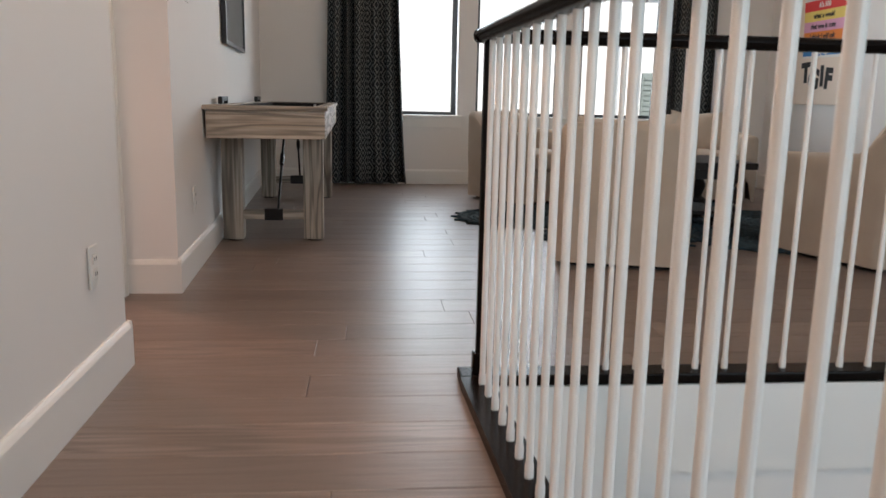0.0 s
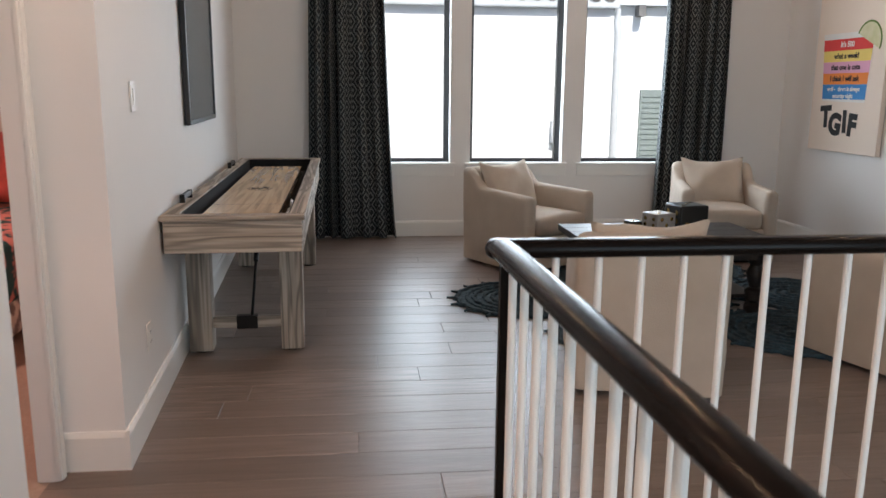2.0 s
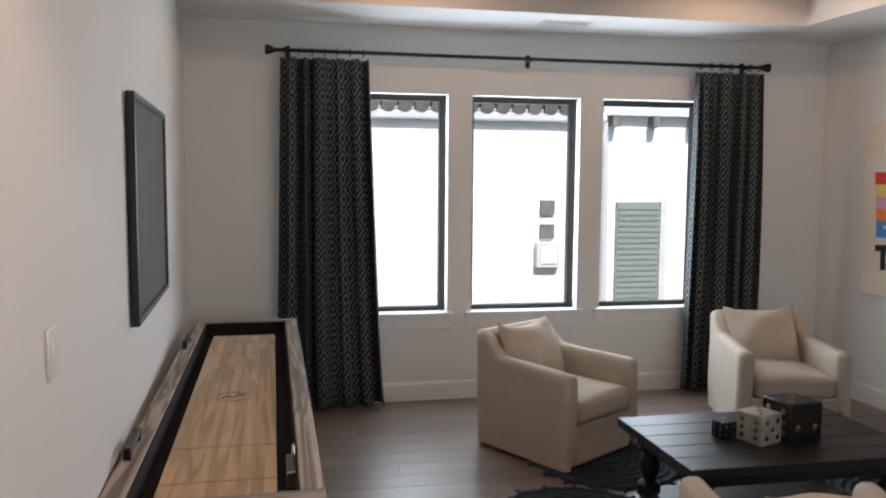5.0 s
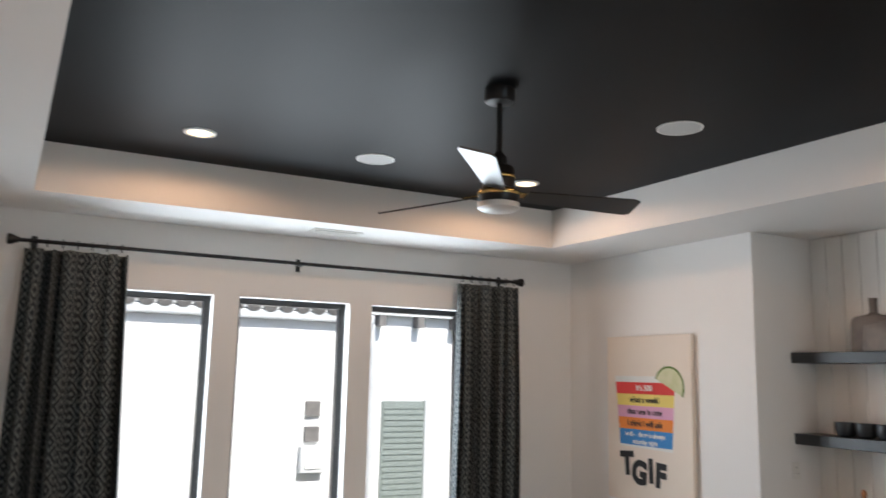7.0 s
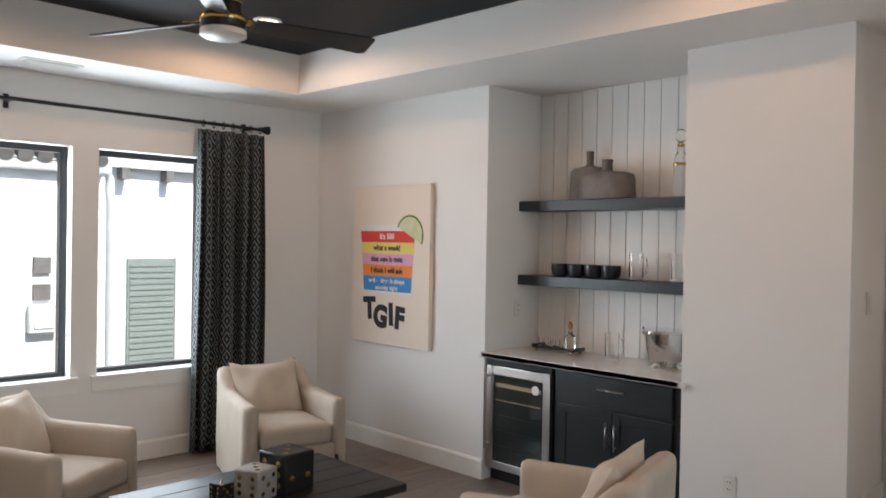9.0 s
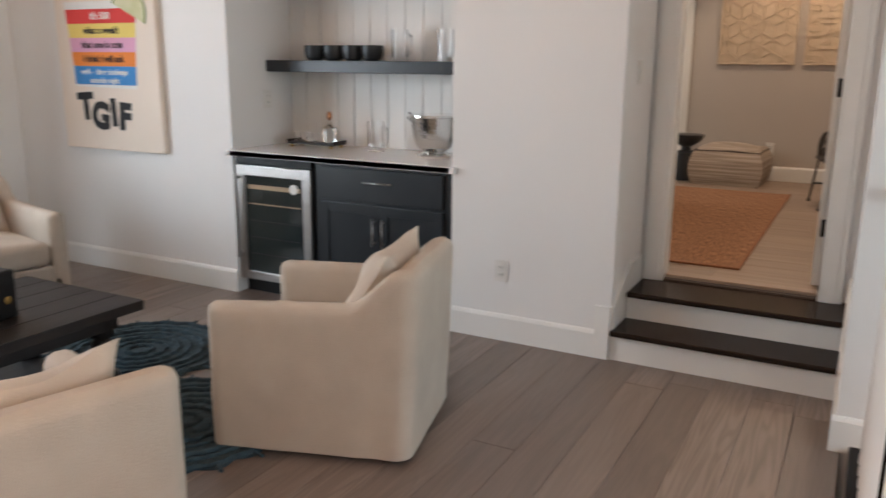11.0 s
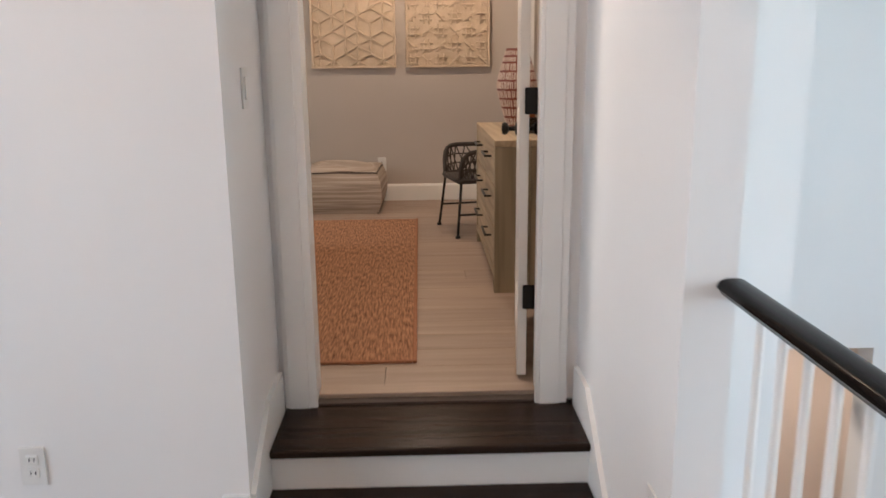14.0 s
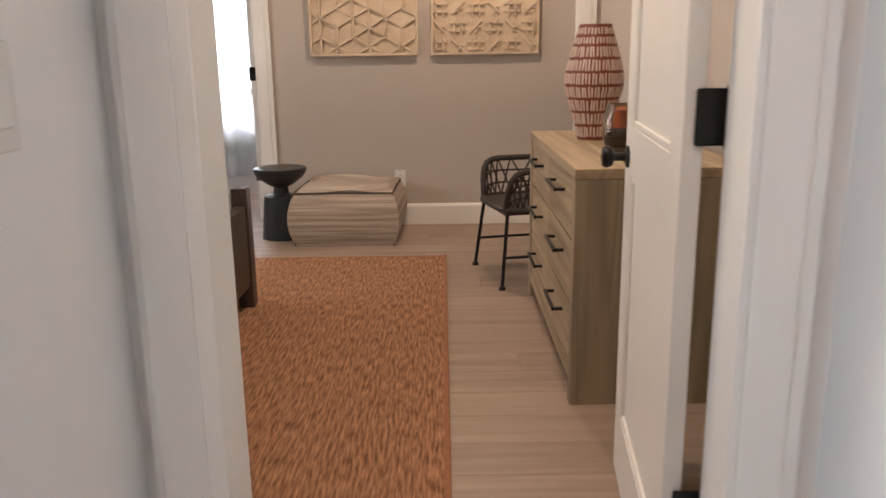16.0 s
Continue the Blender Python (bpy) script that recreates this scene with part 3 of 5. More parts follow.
door = panel_door("door_1", (5.36, 4.273, 0.341), -6.2, 0.76, 2.03, "white panelled bedroom door standing wide open")
for z in (0.325, 1.052, 1.80):
    hinge(door, (-0.001, -0.028, z), 6.2)
bath_door = panel_door("door_2", (9.69, 6.0, 0.341), 8, 0.74, 2.03, "white door open into the bright bathroom")
for z in (0.35, 1.05, 1.82):
    hinge(bath_door, (-0.001, 0.0, z), 0)
kids_door = panel_door("door_3", (-0.67, 4.262, 0.01), 180, 0.72, 2.03, "white door open into the pink bedroom")
for z in (0.35, 1.07, 1.82):
    hinge(kids_door, (-0.001, 0.0, z), 0)


# ---- stair railing ----
RAIL_TOP = 1.072
prof = []
for k in range(24):
    a = 2 * math.pi * k / 24
    c, s = math.cos(a), math.sin(a)
    prof.append((0.034 * math.copysign(abs(c) ** 0.75, c) * (1.0 if s > -0.2 else 0.8), 0.021 * math.copysign(abs(s) ** 0.8, s)))
railing = tagged(new("stair_railing"), "black wooden handrail on slim white round balusters", "railing")
RX, RY = 0.797, 3.985


def rail_x(y):
    return RX + 0.035 * (RY - y)


bm = extrude_x([(RY + y, RAIL_TOP - 0.021 + z) for y, z in prof], RX, 4.11)
part("handrail", bm, RAILWOOD, railing)
bm = extrude_x([(y, z) for y, z in prof], 0, 3.6)
for v in bm.verts:
    v.co = Vector((rail_x(RY - v.co.x) + v.co.y, RY - v.co.x, RAIL_TOP - 0.0205 + v.co.z))
part("handrail", bm, RAILWOOD, railing)
part("shoe_rail", box(RX - 0.055, 4.11, RY - 0.05, RY + 0.045, 0.0, 0.035, 0.006), RAILWOOD, railing)
part("shoe_rail", prism([(RX - 0.055, RY - 0.05), (RX + 0.04, RY - 0.05), (rail_x(0.4) + 0.04, 0.4), (rail_x(0.4) - 0.055, 0.4)], 0.0, 0.035), RAILWOOD, railing)
part("rail_corner", lathe([(0.0, -0.021), (0.024, -0.0205), (0.033, -0.013), (0.0365, 0.0), (0.034, 0.011), (0.026, 0.019), (0.0, 0.0215)], 28, (RX, RY, RAIL_TOP - 0.0208)), RAILWOOD, railing)
post = part("newel_post", box(RX - 0.004, RX + 0.024, RY - 0.024, RY + 0.004, 0.03, RAIL_TOP - 0.035, 0.003), RAILWOOD, railing)
part("post_foot", box(RX - 0.014, RX + 0.034, RY - 0.034, RY + 0.014, 0.035, 0.10, 0.006), RAILWOOD, post)
bal_mesh = None


def baluster(x, y):
    global bal_mesh
    if bal_mesh is None:
        ob = part("baluster", lathe([(0.0108, 0), (0.0108, 0.03), (0.0088, 0.036), (0.0088, 1.005)], 14), WHITEPAINT, railing)
        bal_mesh = ob.data
    else:
        ob = new("baluster", bal_mesh)
        ob.parent = railing
    ob.location = (x, y, 0.035)


for k in range(32):
    if k != 17:
        baluster(0.919 + 0.098 * k, RY)
part("middle_post", box(2.574, 2.596, RY - 0.011, RY + 0.011, 0.03, RAIL_TOP - 0.035, 0.003), RAILWOOD, railing)
for k in range(35):
    baluster(rail_x(3.87 - 0.0994 * k), 3.87 - 0.0994 * k)


# ---- lounge: ceiling things ----
def downlight(x, y, z, label="lit round recessed downlight with warm glow"):
    e = thing("recessed_light", (x, y, z), 0, label, "ceiling light", "recessed downlights")
    part("trim_ring", lathe([(0.095, 0), (0.093, -0.008), (0.074, -0.012), (0.068, -0.004), (0.068, 0.0)], 32), PLASTIC, e)
    part("lens", lathe([(0.066, -0.003), (0.066, -0.007)], 32), LAMPGLOW, e)


for lx, ly in LAMPS:
    downlight(lx, ly, TRAY_Z)
downlight(0.2, 2.2, CEILING_Z)
downlight(0.15, 4.5, CEILING_Z)
for sx, sy in ((2.04, 8.39), (3.214, 6.90)):
    e = thing("ceiling_speaker", (sx, sy, TRAY_Z), 0, "round white ceiling speaker in the black tray", "speaker", "ceiling speakers")
    part("rim", lathe([(0.125, 0), (0.124, -0.006), (0.115, -0.007), (0.115, 0)], 40), PLASTIC, e)
    part("grille", lathe([(0.114, -0.002), (0.114, -0.005)], 40), GRILLE, e)
e = thing("ceiling_vent", (2.16, 9.42, CEILING_Z), 0, "white rectangular ceiling air vent with slats", "air vent")
part("frame", box(-0.19, 0.19, -0.09, 0.09, -0.008, 0.0, 0.003), PLASTIC, e)
part("backing", box(-0.16, 0.16, -0.06, 0.06, -0.0095, -0.0082), SLOT, e)
for k in range(7):
    ob = part("slat", box(-0.16, 0.16, -0.005, 0.005, -0.014, -0.010), PLASTIC, e)
    ob.location = (0, -0.051 + 0.017 * k, 0)

fan = thing("ceiling_fan", (2.065, 6.91, TRAY_Z), 0, "black three-bladed ceiling fan with brass bands", "ceiling fan")
part("canopy", lathe([(0.075, 0), (0.075, -0.055), (0.066, -0.066), (0.02, -0.07)], 30), IRON, fan)
part("downrod", lathe([(0.013, -0.06), (0.013, -0.34)], 14), IRON, fan)
part("rod_cover", lathe([(0.016, -0.31), (0.036, -0.335), (0.036, -0.37), (0.05, -0.385)], 24), IRON, fan)
part("motor_housing", lathe([(0.03, -0.375), (0.068, -0.385), (0.076, -0.40), (0.076, -0.49), (0.098, -0.50), (0.098, -0.55), (0.09, -0.56)], 32), IRON, fan)
part("brass_band", lathe([(0.078, -0.425), (0.079, -0.427), (0.079, -0.44), (0.078, -0.442)], 32), BRASS, fan, "polished brass band")
part("brass_band", lathe([(0.0995, -0.502), (0.101, -0.506), (0.101, -0.52), (0.0995, -0.524)], 32), BRASS, fan, "polished brass band")
part("light_disc", lathe([(0.098, -0.56), (0.1, -0.565), (0.1, -0.585), (0.085, -0.594), (0.0, -0.596)], 32), PLASTIC, fan, "white lower cover disc")
BLADE = mat("black_fan_blade", (0.016, 0.016, 0.017), 0.32, (0.022, 0.02, 0.019), 5, stretch=(1, 20, 1))
for a in (-8, 112, 232):
    bm = bmesh.new()
    pts = [(0.14, -0.05), (0.70, -0.085), (0.735, -0.07), (0.745, 0.055), (0.72, 0.072), (0.14, 0.05)]
    lo = [bm.verts.new((x, y, -0.004)) for x, y in pts]
    hi = [bm.verts.new((x, y, 0.004)) for x, y in pts]
    bm.faces.new(lo), bm.faces.new(hi)
    for i in range(6):
        bm.faces.new((lo[i], lo[(i + 1) % 6], hi[(i + 1) % 6], hi[i]))
    b = part("blade", bm, BLADE, fan, smooth=False)
    b.matrix_basis = pose(0, 0, -0.515, 0, 0, a) @ pose(0, 0, 0, -16, 0, 0)
    part("blade_iron", box(0.07, 0.20, -0.025, 0.025, 0.004, 0.011, 0.003), BRASS, b)


# ---- curtains ----
def curtain_material():
    m = mat("dark_patterned_curtain", (0.014, 0.021, 0.026), 0.85, (0.008, 0.012, 0.016), 30, bump=0.3, fine=300)
    n, l = m.node_tree.nodes, m.node_tree.links
    p = n["Principled BSDF"]
    uv, sep = n.new("ShaderNodeUVMap"), n.new("ShaderNodeSeparateXYZ")
    uv.uv_map = "cloth"
    l.new(uv.outputs[0], sep.inputs[0])

    def math_node(op, a, b=None):
        k = n.new("ShaderNodeMath")
        k.operation = op
        for i, v in enumerate((a, b)):
            if v is None:
                continue
            if isinstance(v, (int, float)):
                k.inputs[i].default_value = v
            else:
                l.new(v, k.inputs[i])
        return k.outputs[0]

    def tri(v, size):
        return math_node("ABSOLUTE", math_node("SUBTRACT", math_node("FRACT", math_node("DIVIDE", v, size)), 0.5))
    wob = n.new("ShaderNodeTexNoise")
    wob.inputs["Scale"].default_value = 60
    s = math_node("ADD", tri(sep.outputs[0], 0.095), tri(sep.outputs[1], 0.15))
    s = math_node("ADD", s, math_node("MULTIPLY", math_node("SUBTRACT", wob.outputs["Fac"], 0.5), 0.12))
    band = math_node("FRACT", math_node("MULTIPLY", s, 3.0))
    on = math_node("GREATER_THAN", band, 0.64)
    mixn = n.new("ShaderNodeMix")
    mixn.data_type = "RGBA"
    l.new(math_node("MULTIPLY", on, 0.85), mixn.inputs["Factor"])
    l.new(p.inputs["Base Color"].links[0].from_socket, mixn.inputs[6])
    mixn.inputs[7].default_value = (0.18, 0.195, 0.19, 1)
    l.new(mixn.outputs[2], p.inputs["Base Color"])
    return m


CURTAIN = curtain_material()


def curtain(x0t, x1t, x0b, x1b, seed, label):
    e = thing("curtain", ((x0t + x1t) / 2, 9.66, 0.02), 0, label, "curtain", "patterned curtains")
    cx = (x0t + x1t) / 2
    nu, nv, folds = 132, 26, 5.8
    bm = bmesh.new()
    uvl = bm.loops.layers.uv.new("cloth")
    rows, us = [], []
    rnd = random.Random(seed)
    ph = [rnd.uniform(-0.5, 0.5) for _ in range(10)]
    for j in range(nv + 1):
        v = j / nv
        z = 2.605 * v
        row, arc, prev = [], [0.0], None
        for i in range(nu + 1):
            u = i / nu
            a, b = x0b + (x0t - x0b) * v ** 0.7, x1b + (x1t - x1b) * v ** 0.7
            w = 1.1 * math.sin(2 * math.pi * 1.3 * u + ph[0] * 6) + 0.5 * math.sin(2 * math.pi * 2.9 * u + ph[3] * 6)
            s = math.sin(2 * math.pi * folds * u + w + 0.35 * (1 - v) * math.sin(3 * v + ph[1] * 6))
            amp = 0.058 + 0.02 * math.sin(9 * u + ph[2] * 9) - 0.02 * v ** 6
            p = Vector((a + (b - a) * u - cx + 0.012 * math.cos(4 * math.pi * folds * u), amp * math.copysign(abs(s) ** 0.8, s) + 0.01 * math.sin(6 * v + u * 8), z))
            row.append(bm.verts.new(p))
            if prev is not None:
                arc.append(arc[-1] + (p - prev).length)
            prev = p
        rows.append(row)
        us.append(arc)
    for j in range(nv):
        for i in range(nu):
            f = bm.faces.new((rows[j][i], rows[j][i + 1], rows[j + 1][i + 1], rows[j + 1][i]))
            mid = us[nv // 2]
            for lp, (ii, jj) in zip(f.loops, ((i, j), (i + 1, j), (i + 1, j + 1), (i, j + 1))):
                lp[uvl].uv = (mid[ii], 2.605 * jj / nv)
    me_ob = part("cloth", bm, CURTAIN, e)
    so = me_ob.modifiers.new("thickness", "SOLIDIFY")
    so.thickness = 0.003
    for k in range(7):
        x = x0t + (x1t - x0t) * (k + 0.5) / 7 - cx
        ring = bmesh.new()
        pts = [(x + 0.004 * math.sin(k), 0.026 * math.cos(t * math.pi / 8), 2.65 + 0.028 * math.sin(t * math.pi / 8)) for t in range(17)]
        part("ring", tube(pts, 0.0035, 6, ring), IRON, e, "black curtain ring")
    return e


curtain(0.08, 0.74, 0.02, 0.86, 3, "floor-length dark diamond-patterned curtain, gathered beside the window")
curtain(3.36, 3.97, 3.33, 3.99, 8, "floor-length dark diamond-patterned curtain, gathered beside the window")
rod = thing("curtain_rod", (1.995, 9.66, 2.675), 0, "long black metal curtain rod above the windows", "curtain rod")
part("rod", tube([(-1.95, 0, 0), (1.95, 0, 0)], 0.0135, 14), IRON, rod)
for s in (-1, 1):
    part("finial", lathe([(0.015, 0), (0.022, s * 0.01), (0.022, s * 0.02), (0.03, s * 0.03), (0.036, s * 0.055), (0.036, s * 0.07), (0.0, s * 0.075)], 20, (s * 1.94, 0, 0), "x"), IRON, rod)
for x in (-1.85, 0.0, 1.85):
    bk = part("bracket", box(x - 0.012, x + 0.012, 0.0, 0.13, -0.012, 0.012, 0.003), IRON, rod)
    part("wall_plate", box(x - 0.018, x + 0.018, 0.131, 0.139, -0.05, 0.05, 0.003), IRON, bk)

# ---- framed screen on the wall ----
sc = thing("wall_screen", (left_x(7.42) + 0.003, 7.42, 1.18), 2.8, "large dark screen in a black frame on the wall", "screen")
part("frame", box(0.004, 0.034, -0.575, -0.55, 0, 0.89, 0.003), BLACKVINYL, sc)
part("frame", box(0.004, 0.034, 0.55, 0.575, 0, 0.89, 0.003), BLACKVINYL, sc)
part("frame", box(0.004, 0.034, -0.55, 0.55, 0, 0.025, 0.003), BLACKVINYL, sc)
part("frame", box(0.004, 0.034, -0.55, 0.55, 0.865, 0.89, 0.003), BLACKVINYL, sc)
part("screen", box(0.003, 0.026, -0.55, 0.55, 0.025, 0.865), SCREEN, sc, "dark matte glass")


def wall_plate(name, at, turn, label, kind="outlet"):
    e = thing(name, at, turn, label, "socket" if kind == "outlet" else "switch")
    part("plate", box(-0.037, 0.037, -0.007, 0.0, -0.06, 0.06, 0.003), PLASTIC, e)
    if kind == "outlet":
        for z in (-0.021, 0.021):
            o = part("receptacle", box(-0.017, 0.017, -0.010, -0.006, z - 0.015, z + 0.015, 0.003), PLASTIC, e)
            for x in (-0.007, 0.007):
                part("slot", box(x - 0.0015, x + 0.0015, -0.0108, -0.0098, z - 0.004, z + 0.006), SLOT, o)
    else:
        part("rocker", box(-0.017, 0.017, -0.012, -0.006, -0.034, 0.034, 0.003), PLASTIC, e)
    return e


wall_plate("wall_switch", (left_x(5.61) + 0.001, 5.61, 1.35), 92.8, "white rocker light switch on the cream wall", "switch")
wall_plate("wall_outlet", (left_x(5.62) + 0.001, 5.62, 0.36), 92.8, "white wall outlet above the baseboard")
wall_plate("wall_outlet", (-0.306, 3.885, 0.39), 90.4, "white wall outlet above the baseboard")
wall_plate("wall_switch", (-0.307, 3.935, 1.34), 90.4, "white light switch on the hall wall", "switch")
wall_plate("wall_outlet", (WX, 5.79, 0.395), -90, "white wall outlet beside the steps")
wall_plate("wall_outlet", (4.24, 4.09, 0.44), 180, "white wall outlet on the stair return wall")
wall_plate("wall_switch", (4.91, 5.17, 1.46), 0, "white light switch in the step alcove", "switch")
wall_plate("wall_outlet", (9.56, 4.99, 0.665), -90, "white wall outlet above the pouf")
wall_plate("wall_outlet", (5.0, 7.69, 1.25), 0, "white wall outlet in the bar niche")

# ---- shuffleboard table ----
sb = thing("shuffleboard_table", (0, 0, 0), 0, "whitewashed pine shuffleboard table with maple playfield and black gutters", "game table")
sb.matrix_basis = pose(-0.083, 5.99, 0, 0, 0, 1.1)
L, W, H = 3.06, 0.63, 0.81
for s in (-1, 1):
    x = s * (W / 2)
    part("side_board", box(min(x, x - s * 0.035), max(x, x - s * 0.035), 0.03, L - 0.03, H - 0.172, H - 0.022, 0.004), GREYWOODY, sb)
    part("top_rail", box(min(x + s * 0.012, x - s * 0.062), max(x + s * 0.012, x - s * 0.062), 0.066, L - 0.066, H - 0.022, H + 0.003, 0.005), GREYWOODY, sb)
for y0, y1 in ((0.0, 0.035), (L - 0.035, L)):
    part("end_board", box(-W / 2 + 0.002, W / 2 - 0.002, y0, y1, H - 0.172, H - 0.022, 0.004), GREYWOOD, sb)
for y0, y1 in ((-0.012, 0.066), (L - 0.066, L + 0.012)):
    part("top_rail", box(-W / 2 - 0.012, W / 2 + 0.012, y0, y1, H - 0.022, H + 0.003, 0.005), GREYWOOD, sb)
part("gutter_floor", box(-W / 2 + 0.036, W / 2 - 0.036, 0.036, L - 0.036, H - 0.13, H - 0.10), FELT, sb, "black felt gutter")
for s in (-1, 1):
    x = s * (W / 2 - 0.0625)
    part("gutter_lining", box(min(x, x - s * 0.006), max(x, x - s * 0.006), 0.067, L - 0.067, H - 0.10, H - 0.004), FELT, sb)
for y in (0.067, L - 0.073):
    part("gutter_lining", box(-W / 2 + 0.069, W / 2 - 0.069, y, y + 0.006, H - 0.10, H - 0.004), FELT, sb)
PFX = 0.185
for k in range(9):
    w = 2 * PFX / 9
    ob = part("board", box(-w / 2 + 0.0002, w / 2 - 0.0002, 0.10, L - 0.34, H - 0.10, H - 0.035), MAPLE, sb, smooth=False)
    ob.location = (-PFX + w * (k + 0.5), 0, 0)
for y in (0.28, 0.62, 2.2, 2.5):
    part("line", box(-PFX, PFX, y, y + 0.004, H - 0.0348, H - 0.0344), INK, sb)
part("emblem", tube([(0.075 * math.cos(t * math.pi / 16), 1.3 + 0.075 * math.sin(t * math.pi / 16), H - 0.0348) for t in range(33)], 0.0014, 6), INK, sb)
part("emblem", tube([(-0.05, 1.28, H - 0.0346), (-0.02, 1.31, H - 0.0346), (0.0, 1.27, H - 0.0346), (0.02, 1.33, H - 0.0346), (0.05, 1.30, H - 0.0346)], 0.004, 6), INK, sb)
for y in (0.42, 2.18):
    hd = part("scorer", box(-W / 2 + 0.004, -W / 2 + 0.026, y, y + 0.22, H + 0.02, H + 0.045, 0.004), IRON, sb, "black score counter bar")
    for yy in (y, y + 0.2):
        part("scorer_foot", box(-W / 2 + 0.002, -W / 2 + 0.028, yy, yy + 0.02, H + 0.003, H + 0.046, 0.003), IRON, hd)
for y in (0.47, 2.55):
    for x in (-0.313, 0.165):
        lg = part("leg", box(x, x + 0.12, y, y + 0.11, 0.008, H - 0.172, 0.005), GREYWOODZ, sb)
        part("leg_foot", lathe([(0.045, 0), (0.045, 0.007), (0.03, 0.009)], 18, (x + 0.06, y + 0.055, 0)), IRON, lg)
    st = part("stretcher", box(-0.193, 0.165, y + 0.035, y + 0.07, 0.125, 0.185, 0.004), GREYWOOD, sb)
    part("bracket_plate", box(-0.07, 0.04, y + 0.028, y + 0.077, 0.12, 0.19, 0.002), IRON, st)
    part("climate_adjuster", tube([(0.01, y + 0.05, 0.185), (0.02, y + (0.5 if y < 1 else -0.4), H - 0.16)], 0.008, 8), IRON, sb)
    part("turnbuckle", tube([(0.016, y + (0.28 if y < 1 else -0.2), 0.44), (0.0175, y + (0.34 if y < 1 else -0.25), 0.50)], 0.014, 8), IRON, sb)
pk = thing("shuffleboard_puck_tray", (0.15, 6.42, H - 0.099), 1.1, "small steel puck rack in the table gutter", "game piece")
part("block", box(-0.025, 0.025, -0.09, 0.09, 0, 0.06, 0.006), STEEL, pk)
part("handle", box(-0.006, 0.006, -0.03, 0.05, 0.06, 0.11, 0.004), STEEL, pk)


# ---- lounge seating ----
def armchair(at, turn, label):
    """Faces +y before the turn."""
    e = thing("armchair", (*at, 0), turn, label, "armchair", "armchairs round the coffee table")
    w, d, th, rc = 0.337, 0.40, 0.10, 0.06
    rnd = random.Random(int(turn * 7 + 900))
    shift = Vector((rnd.uniform(0, 9), rnd.uniform(0, 9), rnd.uniform(0, 9)))
    half = [(-w, d - 0.03 - (2 * d - rc - 0.03) * k / 22) for k in range(23)]
    half += [(-w + rc - rc * math.cos(math.pi / 2 * k / 6), -d + rc - rc * math.sin(math.pi / 2 * k / 6)) for k in range(1, 7)]
    half += [(-w + rc + (w - rc) * k / 7, -d) for k in range(1, 8)]
    path = half + [(-x, y) for x, y in reversed(half[:-1])]
    n = len(path)

    def splay(y):
        """The arms open towards the front."""
        return 1 + 0.13 * (y + d) / (2 * d)

    path = [(x * splay(y), y) for x, y in path]

    def rise(y):
        t = min(max((0.235 - (y + d)) / 0.17, 0), 1)
        return t * t * (3 - 2 * t)

    def ring_at(i, inset=0.0, drop=0.0, ahead=0.0):
        x, y = path[i]
        (x0, y0), (x1, y1) = path[max(i - 1, 0)], path[min(i + 1, n - 1)]
        t = Vector((x1 - x0, y1 - y0, 0)).normalized()
        inn = Vector((-t.y, t.x, 0))
        up = rise(y)
        top = 0.60 + 0.03 * (1 - (y + d) / (2 * d)) + 0.135 * up - drop
        ring = []
        levels = [(0.0, z) for z in (0.025, 0.12, 0.22, 0.32, 0.42, 0.50)] + [(0.0, top - 0.075), (0.0, top - 0.035), (0.010, top - 0.012), (0.032, top), (th - 0.032, top), (th - 0.010, top - 0.012), (th, top - 0.035), (th, top - 0.10), (th, 0.20)]
        for o, z in levels:
            o = inset + o * (th - 2 * inset) / th
            lean = -0.025 * up * min(max((z - 0.15) / 0.6, 0), 1)
            bow = 0.006 * math.sin(math.pi * min(z / top, 1))
            p = Vector((x * (1 + 0.015 * (z < 0.3)), y + lean + ahead, z)) + inn * (o - (bow if o < th / 2 else -bow))
            q = p + inn * 0.005 * noise.noise(p * 5 + shift)
            crease = up * (1 - up) * 4
            q += inn * 0.006 * crease * math.sin(70 * z + 25 * y) * (abs(x) > 0.3)
            ring.append(q)
        return ring

    nose = [(0.036, 0.026, 0.03), (0.020, 0.012, 0.022), (0.008, 0.004, 0.011)]
    rows = [ring_at(0, *v) for v in nose] + [ring_at(i) for i in range(n)] + [ring_at(n - 1, *v) for v in reversed(nose)]
    bm = bmesh.new()
    rows = [[bm.verts.new(p) for p in row] for row in rows]
    m = len(rows[0])
    for a, b in zip(rows, rows[1:]):
        for k in range(m - 1):
            bm.faces.new((a[k], b[k], b[k + 1], a[k + 1]))
    bm.faces.new(rows[0])
    bm.faces.new(rows[-1])
    part("shell", bm, LINEN, e)
    base = box(-w + 0.07, w - 0.07, -d + 0.08, d - 0.012, 0.03, 0.285, 0.018, 3)
    for v in base.verts:
        v.co.x *= splay(v.co.y)
    part("base", base, LINEN, e)
    part("plinth", box(-w + 0.06, w - 0.06, -d + 0.07, d - 0.06, 0.0, 0.04), FELT, e, "dark recessed swivel base")
    cushion = box(-w + th + 0.002, w - th - 0.002, -d + 0.08, d + 0.012, 0.287, 0.435, 0.04, 4)
    bmesh.ops.subdivide_edges(cushion, edges=[ed for ed in cushion.edges if ed.calc_length() > 0.2], cuts=7, use_grid_fill=True)
